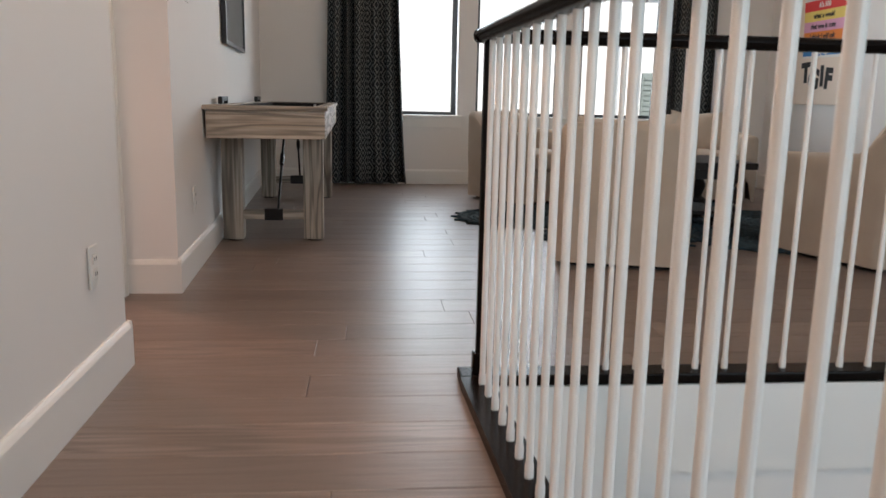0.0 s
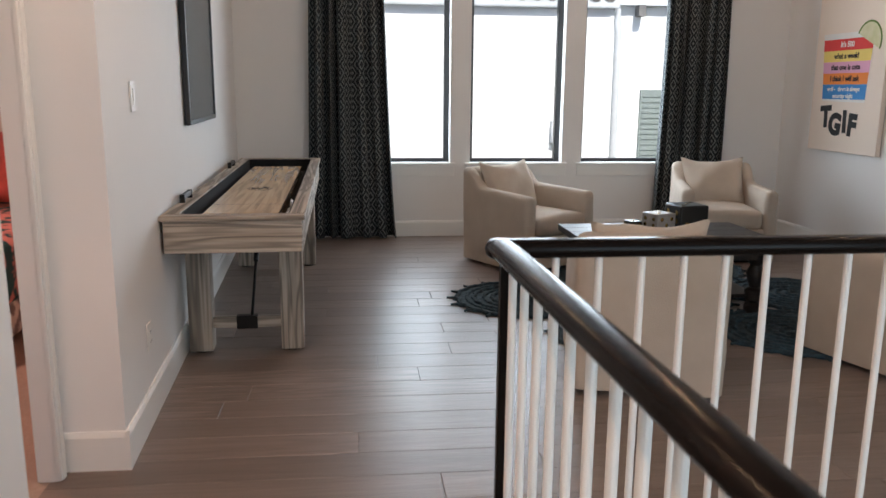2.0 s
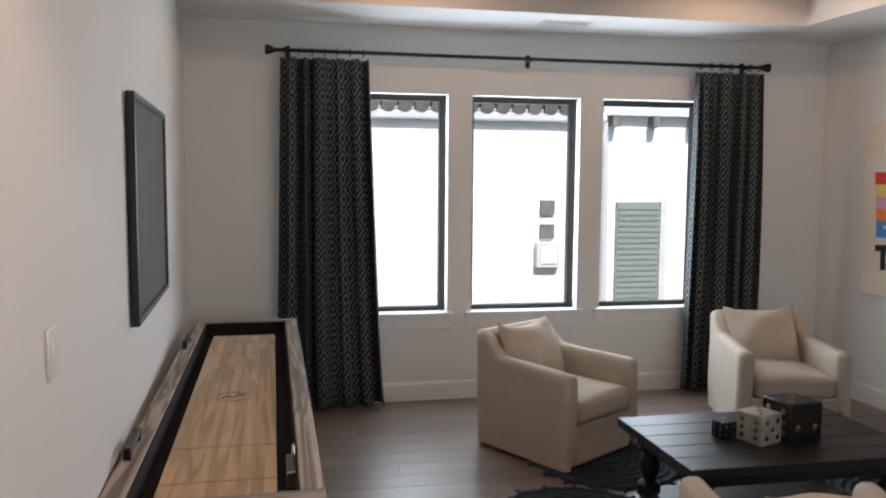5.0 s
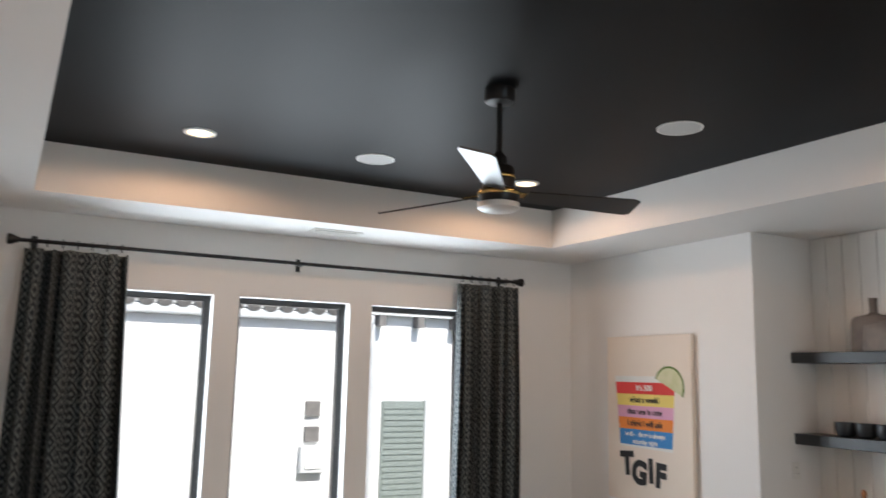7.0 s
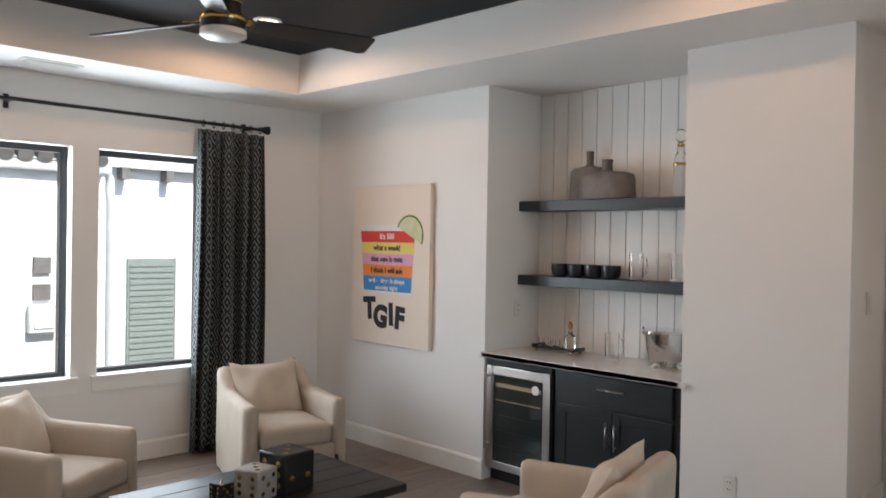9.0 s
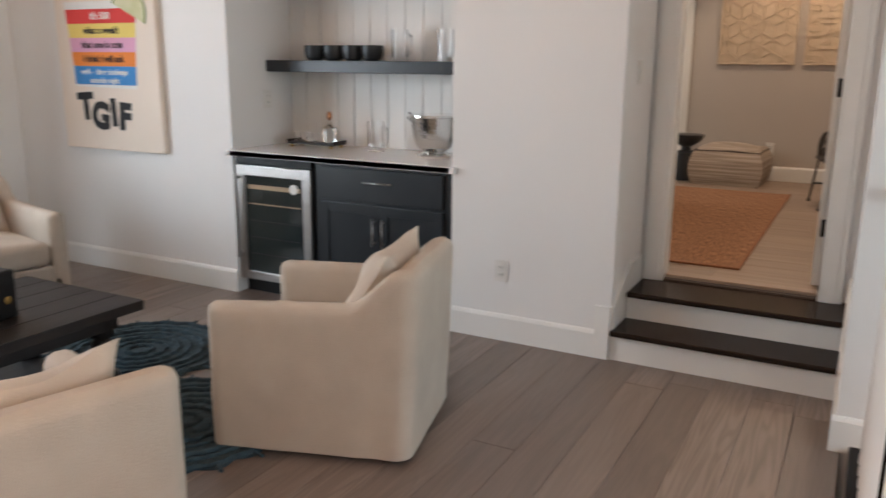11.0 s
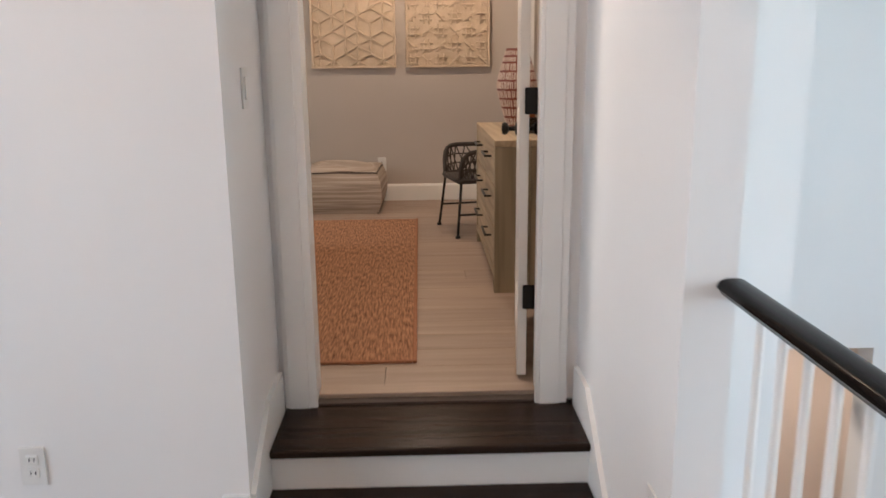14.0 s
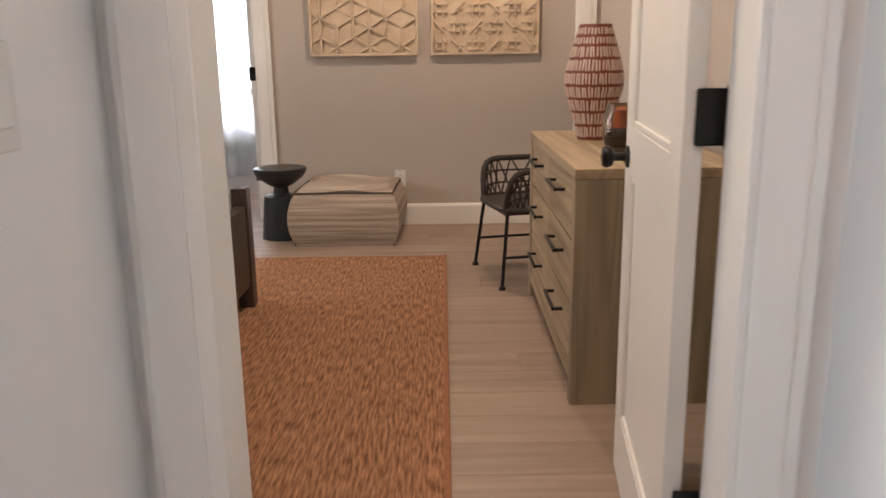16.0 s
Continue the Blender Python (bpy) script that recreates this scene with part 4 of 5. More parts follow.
    for v in cushion.verts:
        v.co.x *= splay(v.co.y) * 1.02
        if v.co.z > 0.40:
            v.co.z += 0.022 * max(0, 1 - (v.co.x / 0.27) ** 2) * max(0, 1 - (v.co.y / 0.45) ** 4)
        v.co += Vector((0, 0, 0.004)) * noise.noise(v.co * 6 + shift)
    sc_ = part("seat_cushion", cushion, LINEN, e)
    part("seam", tube([(-w + th + 0.03, d + 0.006, 0.405), (w - th - 0.03, d + 0.006, 0.405)], 0.0035, 6), LINEN2, sc_)
    bm = pillow(0.54, 0.46, 0.19, n=18)
    for v in bm.verts:
        v.co.y += 0.014 * noise.noise(v.co * 7 + shift)
        v.co.z -= 0.03 * max(0, v.co.z / 0.23) * (1 - min(abs(v.co.x) / 0.25, 1) ** 2)
    pl = part("back_pillow", bm, LINEN2, e, "loose cream cushion")
    pl.matrix_basis = pose(rnd.uniform(-0.02, 0.02), -d + 0.205, 0.605, 24, rnd.uniform(-4, 4), rnd.uniform(-4, 4))
    return e


armchair((1.846, 8.57), 213, "cream linen tub armchair with loose cushion near the windows")
armchair((3.58, 8.80), 168, "cream linen tub armchair with loose cushion beside the curtain")
armchair((1.90, 6.02), -15.2, "cream linen tub armchair with its back to the railing")
armchair((3.375, 5.97), 14.7, "cream linen tub armchair in front of the bar")

# ---- rug ----
rug = tagged(new("round_rug"), "dark blue braided rug of seven round openwork medallions", "rug")
rug.location = (2.55, 7.38, 0.001)
N = 192


def medallion(cx, cy, turn):
    """A disc with eighteen scallops, raised braids and a short tail at each scallop."""
    def edge(a):
        return 0.435 + 0.035 * abs(math.sin(9 * (a + turn)))
    bm = bmesh.new()
    rings = []
    for f, z in ((0.06, 0.008), (0.3, 0.007), (0.55, 0.009), (0.72, 0.006), (0.86, 0.009), (0.97, 0.008), (1.0, 0.0)):
        rings.append([bm.verts.new((cx + f * edge(a) * math.cos(a), cy + f * edge(a) * math.sin(a), z)) for a in (2 * math.pi * k / N for k in range(N))])
    for p, q in zip(rings, rings[1:]):
        for k in range(N):
            bm.faces.new((p[k], p[(k + 1) % N], q[(k + 1) % N], q[k]))
    bm.faces.new(rings[0])
    disc = part("medallion", bm, BLUERUG, rug)
    for i, (rr, petals, depth) in enumerate(((0.425, 18, 0.045), (0.37, 36, 0.012), (0.315, 18, 0.05), (0.25, 24, 0.03), (0.19, 18, 0.07), (0.125, 12, 0.09), (0.06, 8, 0.1))):
        pts = []
        for t in range(145):
            a = 2 * math.pi * t / 144
            q = rr * (1 + depth * abs(math.sin(petals * (a + turn) / 2)))
            pts.append((cx + q * math.cos(a), cy + q * math.sin(a), 0.011 + 0.0025 * math.sin(60 * a)))
        part("braid", tube(pts, 0.0105 if i % 2 else 0.014, 6), BLUERUG, disc)
    for k in range(18):
        a = 2 * math.pi * (k + 0.5) / 18 - turn
        c, s = math.cos(a), math.sin(a)
        part("tail", tube([(cx + r * c, cy + r * s, 0.009) for r in (0.45, 0.475, 0.505)], [0.010, 0.0085, 0.0075], 6), BLUERUG, disc)


medallion(0, 0, 0.0)
for k in range(6):
    a = math.radians(60 * k - 1)
    medallion(0.97 * math.cos(a), 0.97 * math.sin(a), 0.1 * k)

# ---- coffee table ----
ct = thing("coffee_table", (2.49, 7.22, 0.01), 0, "black-brown wooden coffee table with turned legs and lower shelf", "coffee table")
for k in range(5):
    part("top_board", box(-0.62, 0.62, -0.40 + 0.16 * k + 0.001, -0.24 + 0.16 * k - 0.001, 0.425, 0.47, 0.004), DARKTABLE, ct)
part("apron", box(-0.54, 0.54, -0.32, -0.29, 0.35, 0.424, 0.003), DARKTABLE, ct)
part("apron", box(-0.54, 0.54, 0.29, 0.32, 0.35, 0.424, 0.003), DARKTABLE, ct)
for s in (-1, 1):
    part("apron", box(min(s * 0.54, s * 0.51), max(s * 0.54, s * 0.51), -0.29, 0.29, 0.35, 0.424, 0.003), DARKTABLE, ct)
    part("shelf_board", box(-0.50, 0.50, min(0, s * 0.28) + 0.001, max(0, s * 0.28) - 0.001, 0.10, 0.125, 0.003), DARKTABLE, ct)
    for t in (-1, 1):
        part("leg", lathe([(0.04, 0), (0.055, 0.02), (0.055, 0.05), (0.035, 0.07), (0.06, 0.09), (0.06, 0.15), (0.032, 0.17), (0.05, 0.22), (0.058, 0.26), (0.034, 0.31), (0.052, 0.33), (0.055, 0.35), (0.05, 0.424)], 20, (s * 0.49, t * 0.27, 0)), DARKTABLE, ct)


def die(at, size, turn, material, pips, label):
    e = thing("decorative_die", at, turn, label, "decoration", "dice on the coffee table")
    part("body", box(-size / 2, size / 2, -size / 2, size / 2, 0, size, size * 0.06, 3), material, e)
    h = size / 2
    spots = {5: [(-1, -1), (1, 1), (0, 0), (-1, 1), (1, -1)], 6: [(-1, -1), (-1, 0), (-1, 1), (1, -1), (1, 0), (1, 1)], 2: [(-1, -0.4), (1, -0.4)], 3: [(-1, -1), (0, 0), (1, 1)]}
    for face, count in (("front", 5 if size < 0.18 else 2), ("side", 6), ("top", 3)):
        for u, v in spots[count]:
            u, v = u * size * 0.26, v * size * 0.26
            p = lathe([(size * 0.085, 0.0), (size * 0.085, 0.0012), (size * 0.05, 0.002)], 12)
            m = {"front": pose(u, -h, h + v, 90, 0, 0), "side": pose(-h, u, h + v, 0, -90, 0), "top": pose(u, v, size, 0, 0, 0)}[face]
            part("pip", p, pips, e).matrix_basis = m


SILVERWOOD = mat("silver_leaf", (0.42, 0.40, 0.37), 0.45, (0.30, 0.28, 0.26), 14, 0.4, bump=0.3)
die((2.26, 7.22, 0.48), 0.085, 12, IRON, BRASS, "small black die with brass pips on the coffee table")
die((2.40, 7.14, 0.48), 0.15, 20, SILVERWOOD, BRASS, "medium silver-grey die with brass pips on the coffee table")
die((2.59, 7.16, 0.48), 0.20, 8, IRON, BRASS, "large black die with brass pips on the coffee table")

# ---- canvas print ----
art = thing("canvas_print", (WX, 8.735, 0.885), 0, "cream canvas print of a striped drink glass with lime slice", "picture")
part("canvas", box(-0.045, -0.002, -0.485, 0.485, 0, 1.32, 0.004), CANVAS, art)


def art_patch(name, poly, material, lift):
    bm = bmesh.new()
    a = [bm.verts.new((-0.0455 - lift, -u, v)) for u, v in poly]
    b = [bm.verts.new((-0.0440 - lift, -u, v)) for u, v in poly]
    k = len(poly)
    bm.faces.new(a), bm.faces.new(b)
    for i in range(k):
        bm.faces.new((a[i], a[(i + 1) % k], b[(i + 1) % k], b[i]))
    return part(name, bm, material, art, smooth=False)


# u to the viewer's right, v up from the canvas's foot
PAPER = mat("pale_print", (0.80, 0.78, 0.74), 0.8)
cup = [(-0.385, 0.995), (0.325, 0.995), (0.275, 0.42), (-0.325, 0.43)]
art_patch("glass_outline", cup, PAPER, 0.001)
COLORS = [(0.66, 0.045, 0.04), (0.80, 0.62, 0.16), (0.72, 0.36, 0.52), (0.80, 0.24, 0.04), (0.05, 0.24, 0.56)]
LINES = ["It's 500", "what a week!", "that one is cute", "I think I will ask", "well -   there is always"]
for k, col in enumerate(COLORS):
    v1, v0 = 0.945 - 0.094 * k, 0.945 - 0.094 * (k + 1) + (0.0 if k < 4 else -0.03)
    l0, l1 = -0.375 + 0.010 * k, -0.375 + 0.010 * (k + 1)
    r0, r1 = 0.315 - 0.008 * k, 0.315 - 0.008 * (k + 1)
    art_patch("stripe", [(l0, v1), (r0, v1), (r1, v0), (l1, v0)], mat("print_stripe", col, 0.75, tuple(c * 0.9 for c in col), 5), 0.002)
    inkm = PAPER if k in (0, 4) else INK
    text_mesh(LINES[k], 0.064 if k < 4 else 0.05, inkm, art, pose(-0.049, 0.03, (v0 + v1) / 2 if k < 4 else v1 - 0.04, 90, 0, -90), bold=0.0015)
text_mesh("saturday night", 0.05, PAPER, art, pose(-0.049, 0.03, 0.472, 90, 0, -90), bold=0.0012)
LIME, LIMERIM = mat("lime_flesh", (0.52, 0.52, 0.28), 0.8, (0.66, 0.62, 0.42), 12), mat("lime_rind", (0.12, 0.20, 0.04), 0.8)
arc_o = [(0.25 + 0.165 * math.cos(math.radians(a)), 0.91 + 0.165 * math.sin(math.radians(a))) for a in range(-25, 156, 9)]
art_patch("lime_slice", arc_o, LIME, 0.0035)
art_patch("lime_rind", arc_o + [(0.25 + 0.15 * math.cos(math.radians(a)), 0.91 + 0.15 * math.sin(math.radians(a))) for a in range(155, -26, -9)], LIMERIM, 0.0045)
for k, ch in enumerate("TGIF"):
    text_mesh(ch, 0.24, INK, art, pose(-0.048, (0.243, 0.10, -0.035, -0.14)[k], (0.285, 0.225, 0.25, 0.225)[k], 90, 0, -90) @ pose(0, 0, 0, 0, 0, (4, -5, 3, -4)[k]), bold=0.014)

# ---- bar niche ----
bead = tagged(new("beadboard"), "white vertical beadboard at the back of the bar", "wall panel", kind="structure")
for k in range(12):
    y = 6.102 + k * 0.1323
    part("plank", box(5.252, 5.27, y + 0.0022, y + 0.1323 - 0.0022, 0.9, 2.906, 0.003), TRIM, bead)
part("backing", box(5.262, 5.27, 6.101, 7.689, 0.9, 2.906), WALL, bead)


def floating_shelf(z):
    e = thing("floating_shelf", (5.0, 6.101, z), 0, "thick black floating shelf in the bar niche", "shelf", "floating shelves")
    part("board", box(0, 0.25, 0, 1.588, -0.075, 0, 0.003), CABINET, e)


floating_shelf(2.068)
floating_shelf(1.505)
wt = thing("worktop", (4.605, 6.101, 0.908), 0, "white quartz bar worktop", "worktop")
part("slab", box(0, 0.646, -0.0, 1.588, 0, 0.036, 0.003), QUARTZ, wt)
part("overhang", box(0, 0.034, -0.03, 1.61, 0.0005, 0.0355, 0.003), QUARTZ, wt)

fr = thing("wine_fridge", (4.66, 7.08, 0.0), 0, "steel framed under-counter wine fridge with dark glass door", "fridge")
part("body", box(0.02, 0.58, 0.0, 0.60, 0.10, 0.898), IRON, fr)
part("toe_kick", box(0.06, 0.56, 0.0, 0.60, 0.0, 0.10), IRON, fr)
part("vent_panel", box(0.0, 0.02, 0.0, 0.60, 0.855, 0.898, 0.003), IRON, fr)
fdoor = part("door", box(-0.01, 0.02, 0.005, 0.07, 0.10, 0.85, 0.004), STEEL, fr)
part("door_frame", box(-0.01, 0.02, 0.53, 0.595, 0.10, 0.85, 0.004), STEEL, fdoor)
part("door_frame", box(-0.01, 0.02, 0.07, 0.53, 0.785, 0.85, 0.004), STEEL, fdoor)
part("door_frame", box(-0.01, 0.02, 0.07, 0.53, 0.10, 0.155, 0.004), STEEL, fdoor)
part("glass", box(0.0, 0.012, 0.07, 0.53, 0.155, 0.785), FRIDGEGLASS, fdoor, "dark reflective glass")
PALEWOOD = wood("beech_rack", (0.42, 0.30, 0.18), (0.32, 0.22, 0.12), 1)
for z in (0.70, 0.60, 0.49, 0.38, 0.27):
    part("rack", box(-0.0012, 0.0, 0.09, 0.51, z, z + (0.028 if z > 0.65 else 0.008)), PALEWOOD if z > 0.55 else IRON, fr)
part("handle", tube([(-0.05, 0.57, 0.25), (-0.05, 0.57, 0.80)], 0.011, 12), STEEL, fdoor)
for z in (0.28, 0.77):
    part("handle_post", tube([(-0.05, 0.57, z), (-0.005, 0.57, z)], 0.008, 8), STEEL, fdoor)
part("badge", lathe([(0.032, 0), (0.032, -0.003), (0.028, -0.004)], 24, (-0.001, 0.14, 0.72), "x"), PLASTIC, fr, "round white sticker")

cab = thing("bar_cabinet", (4.66, 6.11, 0.0), 0, "black painted shaker bar cabinet with drawer and two doors", "cabinet")
part("body", box(0.02, 0.58, 0.0, 0.955, 0.10, 0.907), CABINET, cab)
part("toe_kick", box(0.07, 0.55, 0.0, 0.955, 0.0, 0.10), CABINET, cab)


def shaker(parent, name, y0, y1, z0, z1, fr_w=0.055):
    f = part(name, box(0.008, 0.02, y0 + 0.02, y1 - 0.02, z0 + 0.02, z1 - 0.02), CABINET, parent)
    part("stile", box(0.0, 0.02, y0, y0 + fr_w, z0, z1, 0.002), CABINET, f)
    part("stile", box(0.0, 0.02, y1 - fr_w, y1, z0, z1, 0.002), CABINET, f)
    part("rail", box(0.0, 0.02, y0 + fr_w, y1 - fr_w, z1 - fr_w, z1, 0.002), CABINET, f)
    part("rail", box(0.0, 0.02, y0 + fr_w, y1 - fr_w, z0, z0 + fr_w, 0.002), CABINET, f)
    return f


def pull(parent, p, q, material=STEEL):
    (y0, z0), (y1, z1) = p, q
    bm = tube([(-0.028, y0, z0), (-0.028, y1, z1)], 0.0055, 8)
    for t in (0.12, 0.88):
        y, z = y0 + (y1 - y0) * t, z0 + (z1 - z0) * t
        tube([(-0.028, y, z), (0.001, y, z)], 0.0045, 8, bm)
    part("handle", bm, material, parent, "slim bar handle")


drawer = part("drawer", box(0.0, 0.02, 0.06, 0.905, 0.69, 0.885, 0.003), CABINET, cab)
pull(drawer, (0.38, 0.81), (0.58, 0.81))
d1 = shaker(cab, "door", 0.06, 0.48, 0.13, 0.67)
d2 = shaker(cab, "door", 0.485, 0.905, 0.13, 0.67)
pull(d1, (0.45, 0.43), (0.45, 0.60))
pull(d2, (0.515, 0.43), (0.515, 0.60))


def bottle_vase(at, w, h, turn):
    e = thing("ceramic_vase", at, turn, "flat grey ceramic bottle vase on the black shelf", "vase", "grey vases")
    bm = bmesh.new()
    prof = [(1.0, 0), (1.06, 0.03), (1.02, 0.50), (0.98, 0.60), (0.80, 0.66), (0.30, 0.69), (0.15, 0.73), (0.15, 0.94), (0.18, 1.0)]
    rings = []
    for r, z in prof:
        rings.append([bm.verts.new((0.28 * w * max(r, 0.3) ** 0.5 * math.cos(t * math.pi / 12) * (1 if r > 0.2 else 0.6), w / 2 * r * math.copysign(abs(math.sin(t * math.pi / 12)) ** 0.6, math.sin(t * math.pi / 12)), z * h)) for t in range(24)])
    for a, b in zip(rings, rings[1:]):
        for k in range(24):
            bm.faces.new((a[k], a[(k + 1) % 24], b[(k + 1) % 24], b[k]))
    bm.faces.new(rings[0]), bm.faces.new(rings[-1])
    part("body", bm, GREYCLAY, e)


bottle_vase((5.16, 7.15, 2.068), 0.30, 0.36, 4)
bottle_vase((5.07, 6.94, 2.068), 0.42, 0.28, -4)


def mug(at, r=0.04, h=0.15):
    e = thing("beer_mug", at, 0, "clear glass beer mug", "glass", "glass mugs on the bar")
    part("glass", lathe([(r, 0), (r * 1.02, h), (r * 0.86, h), (r * 0.82, 0.025), (0.0, 0.025)], 24), CLEAR, e)
    part("handle", tube([(0, -r, h * 0.85), (0, -r - 0.03, h * 0.8), (0, -r - 0.034, h * 0.5), (0, -r - 0.028, h * 0.25), (0, -r, h * 0.2)], 0.006, 8), CLEAR, e)


for p in ((5.1, 6.71, 1.505), (5.1, 6.39, 1.505), (5.05, 6.86, 0.945)):
    mug(p, 0.05, 0.19)
for k in range(4):
    e = thing("black_bowl", (5.09, 7.35 - 0.148 * k, 1.505), 20 * k, "small black ceramic mug on the shelf", "cup", "black mugs on the shelf")
    part("bowl", lathe([(0.04, 0), (0.058, 0.012), (0.069, 0.05), (0.069, 0.095), (0.062, 0.095), (0.058, 0.04), (0, 0.025)], 24), CABINET, e)
    part("handle", tube([(0.066, 0, 0.08), (0.10, 0, 0.072), (0.10, 0, 0.036), (0.064, 0, 0.028)], 0.006, 8), CABINET, e)
dc = thing("decanter", (5.12, 6.40, 2.068), 0, "tall clear glass decanter with gold bands", "decanter")
part("bottle", lathe([(0.045, 0), (0.047, 0.02), (0.047, 0.26), (0.03, 0.29), (0.02, 0.31), (0.02, 0.36), (0.0, 0.36)], 24), CLEAR, dc)
part("gold_band", lathe([(0.0475, 0.21), (0.0485, 0.212), (0.0485, 0.228), (0.0475, 0.23)], 24), BRASS, dc, "gold band")
part("gold_collar", lathe([(0.021, 0.335), (0.024, 0.338), (0.024, 0.352), (0.021, 0.355)], 20), BRASS, dc, "gold collar")
part("stopper", lathe([(0.012, 0.36), (0.034, 0.385), (0.040, 0.41), (0.034, 0.435), (0.012, 0.452), (0.0, 0.455)], 20), CLEAR, dc)
tr = thing("serving_tray", (5.05, 7.33, 0.945), 0, "small dark wooden footed serving tray on the bar", "tray")
part("tray", box(-0.075, 0.075, -0.19, 0.19, 0.022, 0.036, 0.004), DARKTABLE, tr)
for s in (-1, 1):
    part("rim", box(-0.075, 0.075, min(s * 0.19, s * 0.175), max(s * 0.19, s * 0.175), 0.036, 0.05, 0.003), DARKTABLE, tr)
    for t in (-1, 1):
        part("foot", lathe([(0.01, 0), (0.014, 0.01), (0.01, 0.022)], 12, (t * 0.055, s * 0.16, 0)), BRASS, tr)
for k in range(4):
    e = thing("shot_glass", (5.03 + 0.04 * (k % 2), 7.47 - 0.055 * k, 0.981), 0, "small clear shot glass on the tray", "glass", "shot glasses")
    part("glass", lathe([(0.018, 0), (0.023, 0.06), (0.020, 0.06), (0.016, 0.012), (0, 0.012)], 16), CLEAR, e)
e = thing("small_decanter", (5.05, 7.22, 0.981), 0, "square clear glass decanter with copper stopper", "decanter")
part("bottle", box(-0.035, 0.035, -0.035, 0.035, 0, 0.10, 0.012, 3), CLEAR, e)
part("neck", lathe([(0.03, 0.098), (0.014, 0.12), (0.014, 0.145), (0.018, 0.148)], 16), CLEAR, e)
part("stopper", lathe([(0.010, 0.148), (0.018, 0.162), (0.018, 0.18), (0.008, 0.2), (0, 0.202)], 16), mat("copper", (0.5, 0.24, 0.12), 0.3, metal=1.0), e, "copper stopper")
ib = thing("ice_bucket", (4.98, 6.40, 0.945), 0, "hammered polished nickel ice bucket on a footed base", "ice bucket")
HAMMERED = mat("hammered_nickel", (0.74, 0.72, 0.69), 0.12, (0.62, 0.60, 0.57), 8, 1.0, 0.9, 45)
part("bowl", lathe([(0.06, 0.03), (0.085, 0.05), (0.105, 0.10), (0.118, 0.20), (0.112, 0.20), (0.10, 0.10), (0.0, 0.06)], 32), HAMMERED, ib)
part("rim", lathe([(0.118, 0.196), (0.128, 0.20), (0.128, 0.21), (0.116, 0.212)], 32), CHROME, ib)
part("foot", lathe([(0.085, 0), (0.088, 0.01), (0.06, 0.022), (0.055, 0.032)], 32), CHROME, ib)
for s in (-1, 1):
    part("ring_handle", tube([(0.0, s * 0.118, 0.19), (0, s * 0.145, 0.215), (0, s * 0.15, 0.19), (0, s * 0.125, 0.165)], 0.006, 8), CHROME, ib)


ib.scale = (1.2, 1.2, 1.2)

# ---- bedroom ----
br = thing("woven_rug", (5.55, 4.69, 0.337), 0, "rust-orange woven rug on the bedroom floor", "rug")
RUST = mat("rust_woven", (0.46, 0.235, 0.12), 0.95, (0.13, 0.055, 0.025), 1.0, bump=1.0, fine=1.5, stretch=(13, 105, 30), spread=0.4, detail=2)
part("rug_body", box(0, 3.05, 0, 2.4, 0, 0.012, 0.004), RUST, br)
part("binding", box(-0.012, 3.062, -0.014, 0.004, 0, 0.014, 0.004), mat("rust_binding", (0.34, 0.15, 0.07), 0.9, (0.24, 0.10, 0.05), 80), br)
part("binding", box(-0.014, 0.004, 0.004, 2.4, 0, 0.014, 0.004), bpy.data.materials["rust_binding"], br)

dr = thing("dresser", (6.535, 3.70, 0.336), 0, "weathered pale pine dresser with six drawers and dark bar handles", "dresser")
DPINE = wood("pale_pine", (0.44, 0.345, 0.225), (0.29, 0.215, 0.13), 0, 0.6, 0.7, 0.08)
# side boards: upright grain, in a darker and greener tone than DPINE
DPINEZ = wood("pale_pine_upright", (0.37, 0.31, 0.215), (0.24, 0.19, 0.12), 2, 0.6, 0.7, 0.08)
DL, DD, DH = 1.31, 0.57, 0.807
for k in range(3):
    part("top_board", box(0, DL, DD / 3 * k + 0.001, DD / 3 * (k + 1) - 0.001, DH - 0.035, DH, 0.003), DPINE, dr)
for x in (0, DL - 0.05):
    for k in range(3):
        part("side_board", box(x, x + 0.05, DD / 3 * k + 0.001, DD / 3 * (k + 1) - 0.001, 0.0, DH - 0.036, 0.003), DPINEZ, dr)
part("carcass", box(0.05, DL - 0.05, 0.0, DD - 0.03, 0.10, DH - 0.036), SLOT, dr)
part("bottom_rail", box(0.05, DL - 0.05, DD - 0.05, DD - 0.004, 0.07, 0.12, 0.003), DPINE, dr)
for r in range(3):
    for c in range(2):
        x0, x1 = 0.06 + c * 0.595, 0.06 + c * 0.595 + 0.585
        z0, z1 = 0.128 + r * 0.218, 0.128 + r * 0.218 + 0.208
        f = part("drawer", box(x0, x1, DD - 0.03, DD - 0.006, z0, z1, 0.003), DPINE, dr)
        hx = (x0 + x1) / 2
        bm = box(hx - 0.12, hx + 0.12, DD + 0.022, DD + 0.034, z1 - 0.075, z1 - 0.063, 0.002)
        for s in (-0.112, 0.112):
            box(hx + s - 0.006, hx + s + 0.006, DD - 0.007, DD + 0.024, z1 - 0.074, z1 - 0.064, bm=bm)
        part("handle", bm, IRON, f, "dark metal bar handle")

vs = thing("tall_vase", (7.44, 4.05, 1.144), 0, "tall white vase with rust-red incised rows", "vase")
REDCLAY = mat("rust_glaze", (0.20, 0.045, 0.025), 0.5, (0.14, 0.03, 0.02), 12)
WHITECLAY = mat("white_slip", (0.62, 0.50, 0.42), 0.6, (0.50, 0.39, 0.32), 30, bump=0.2)


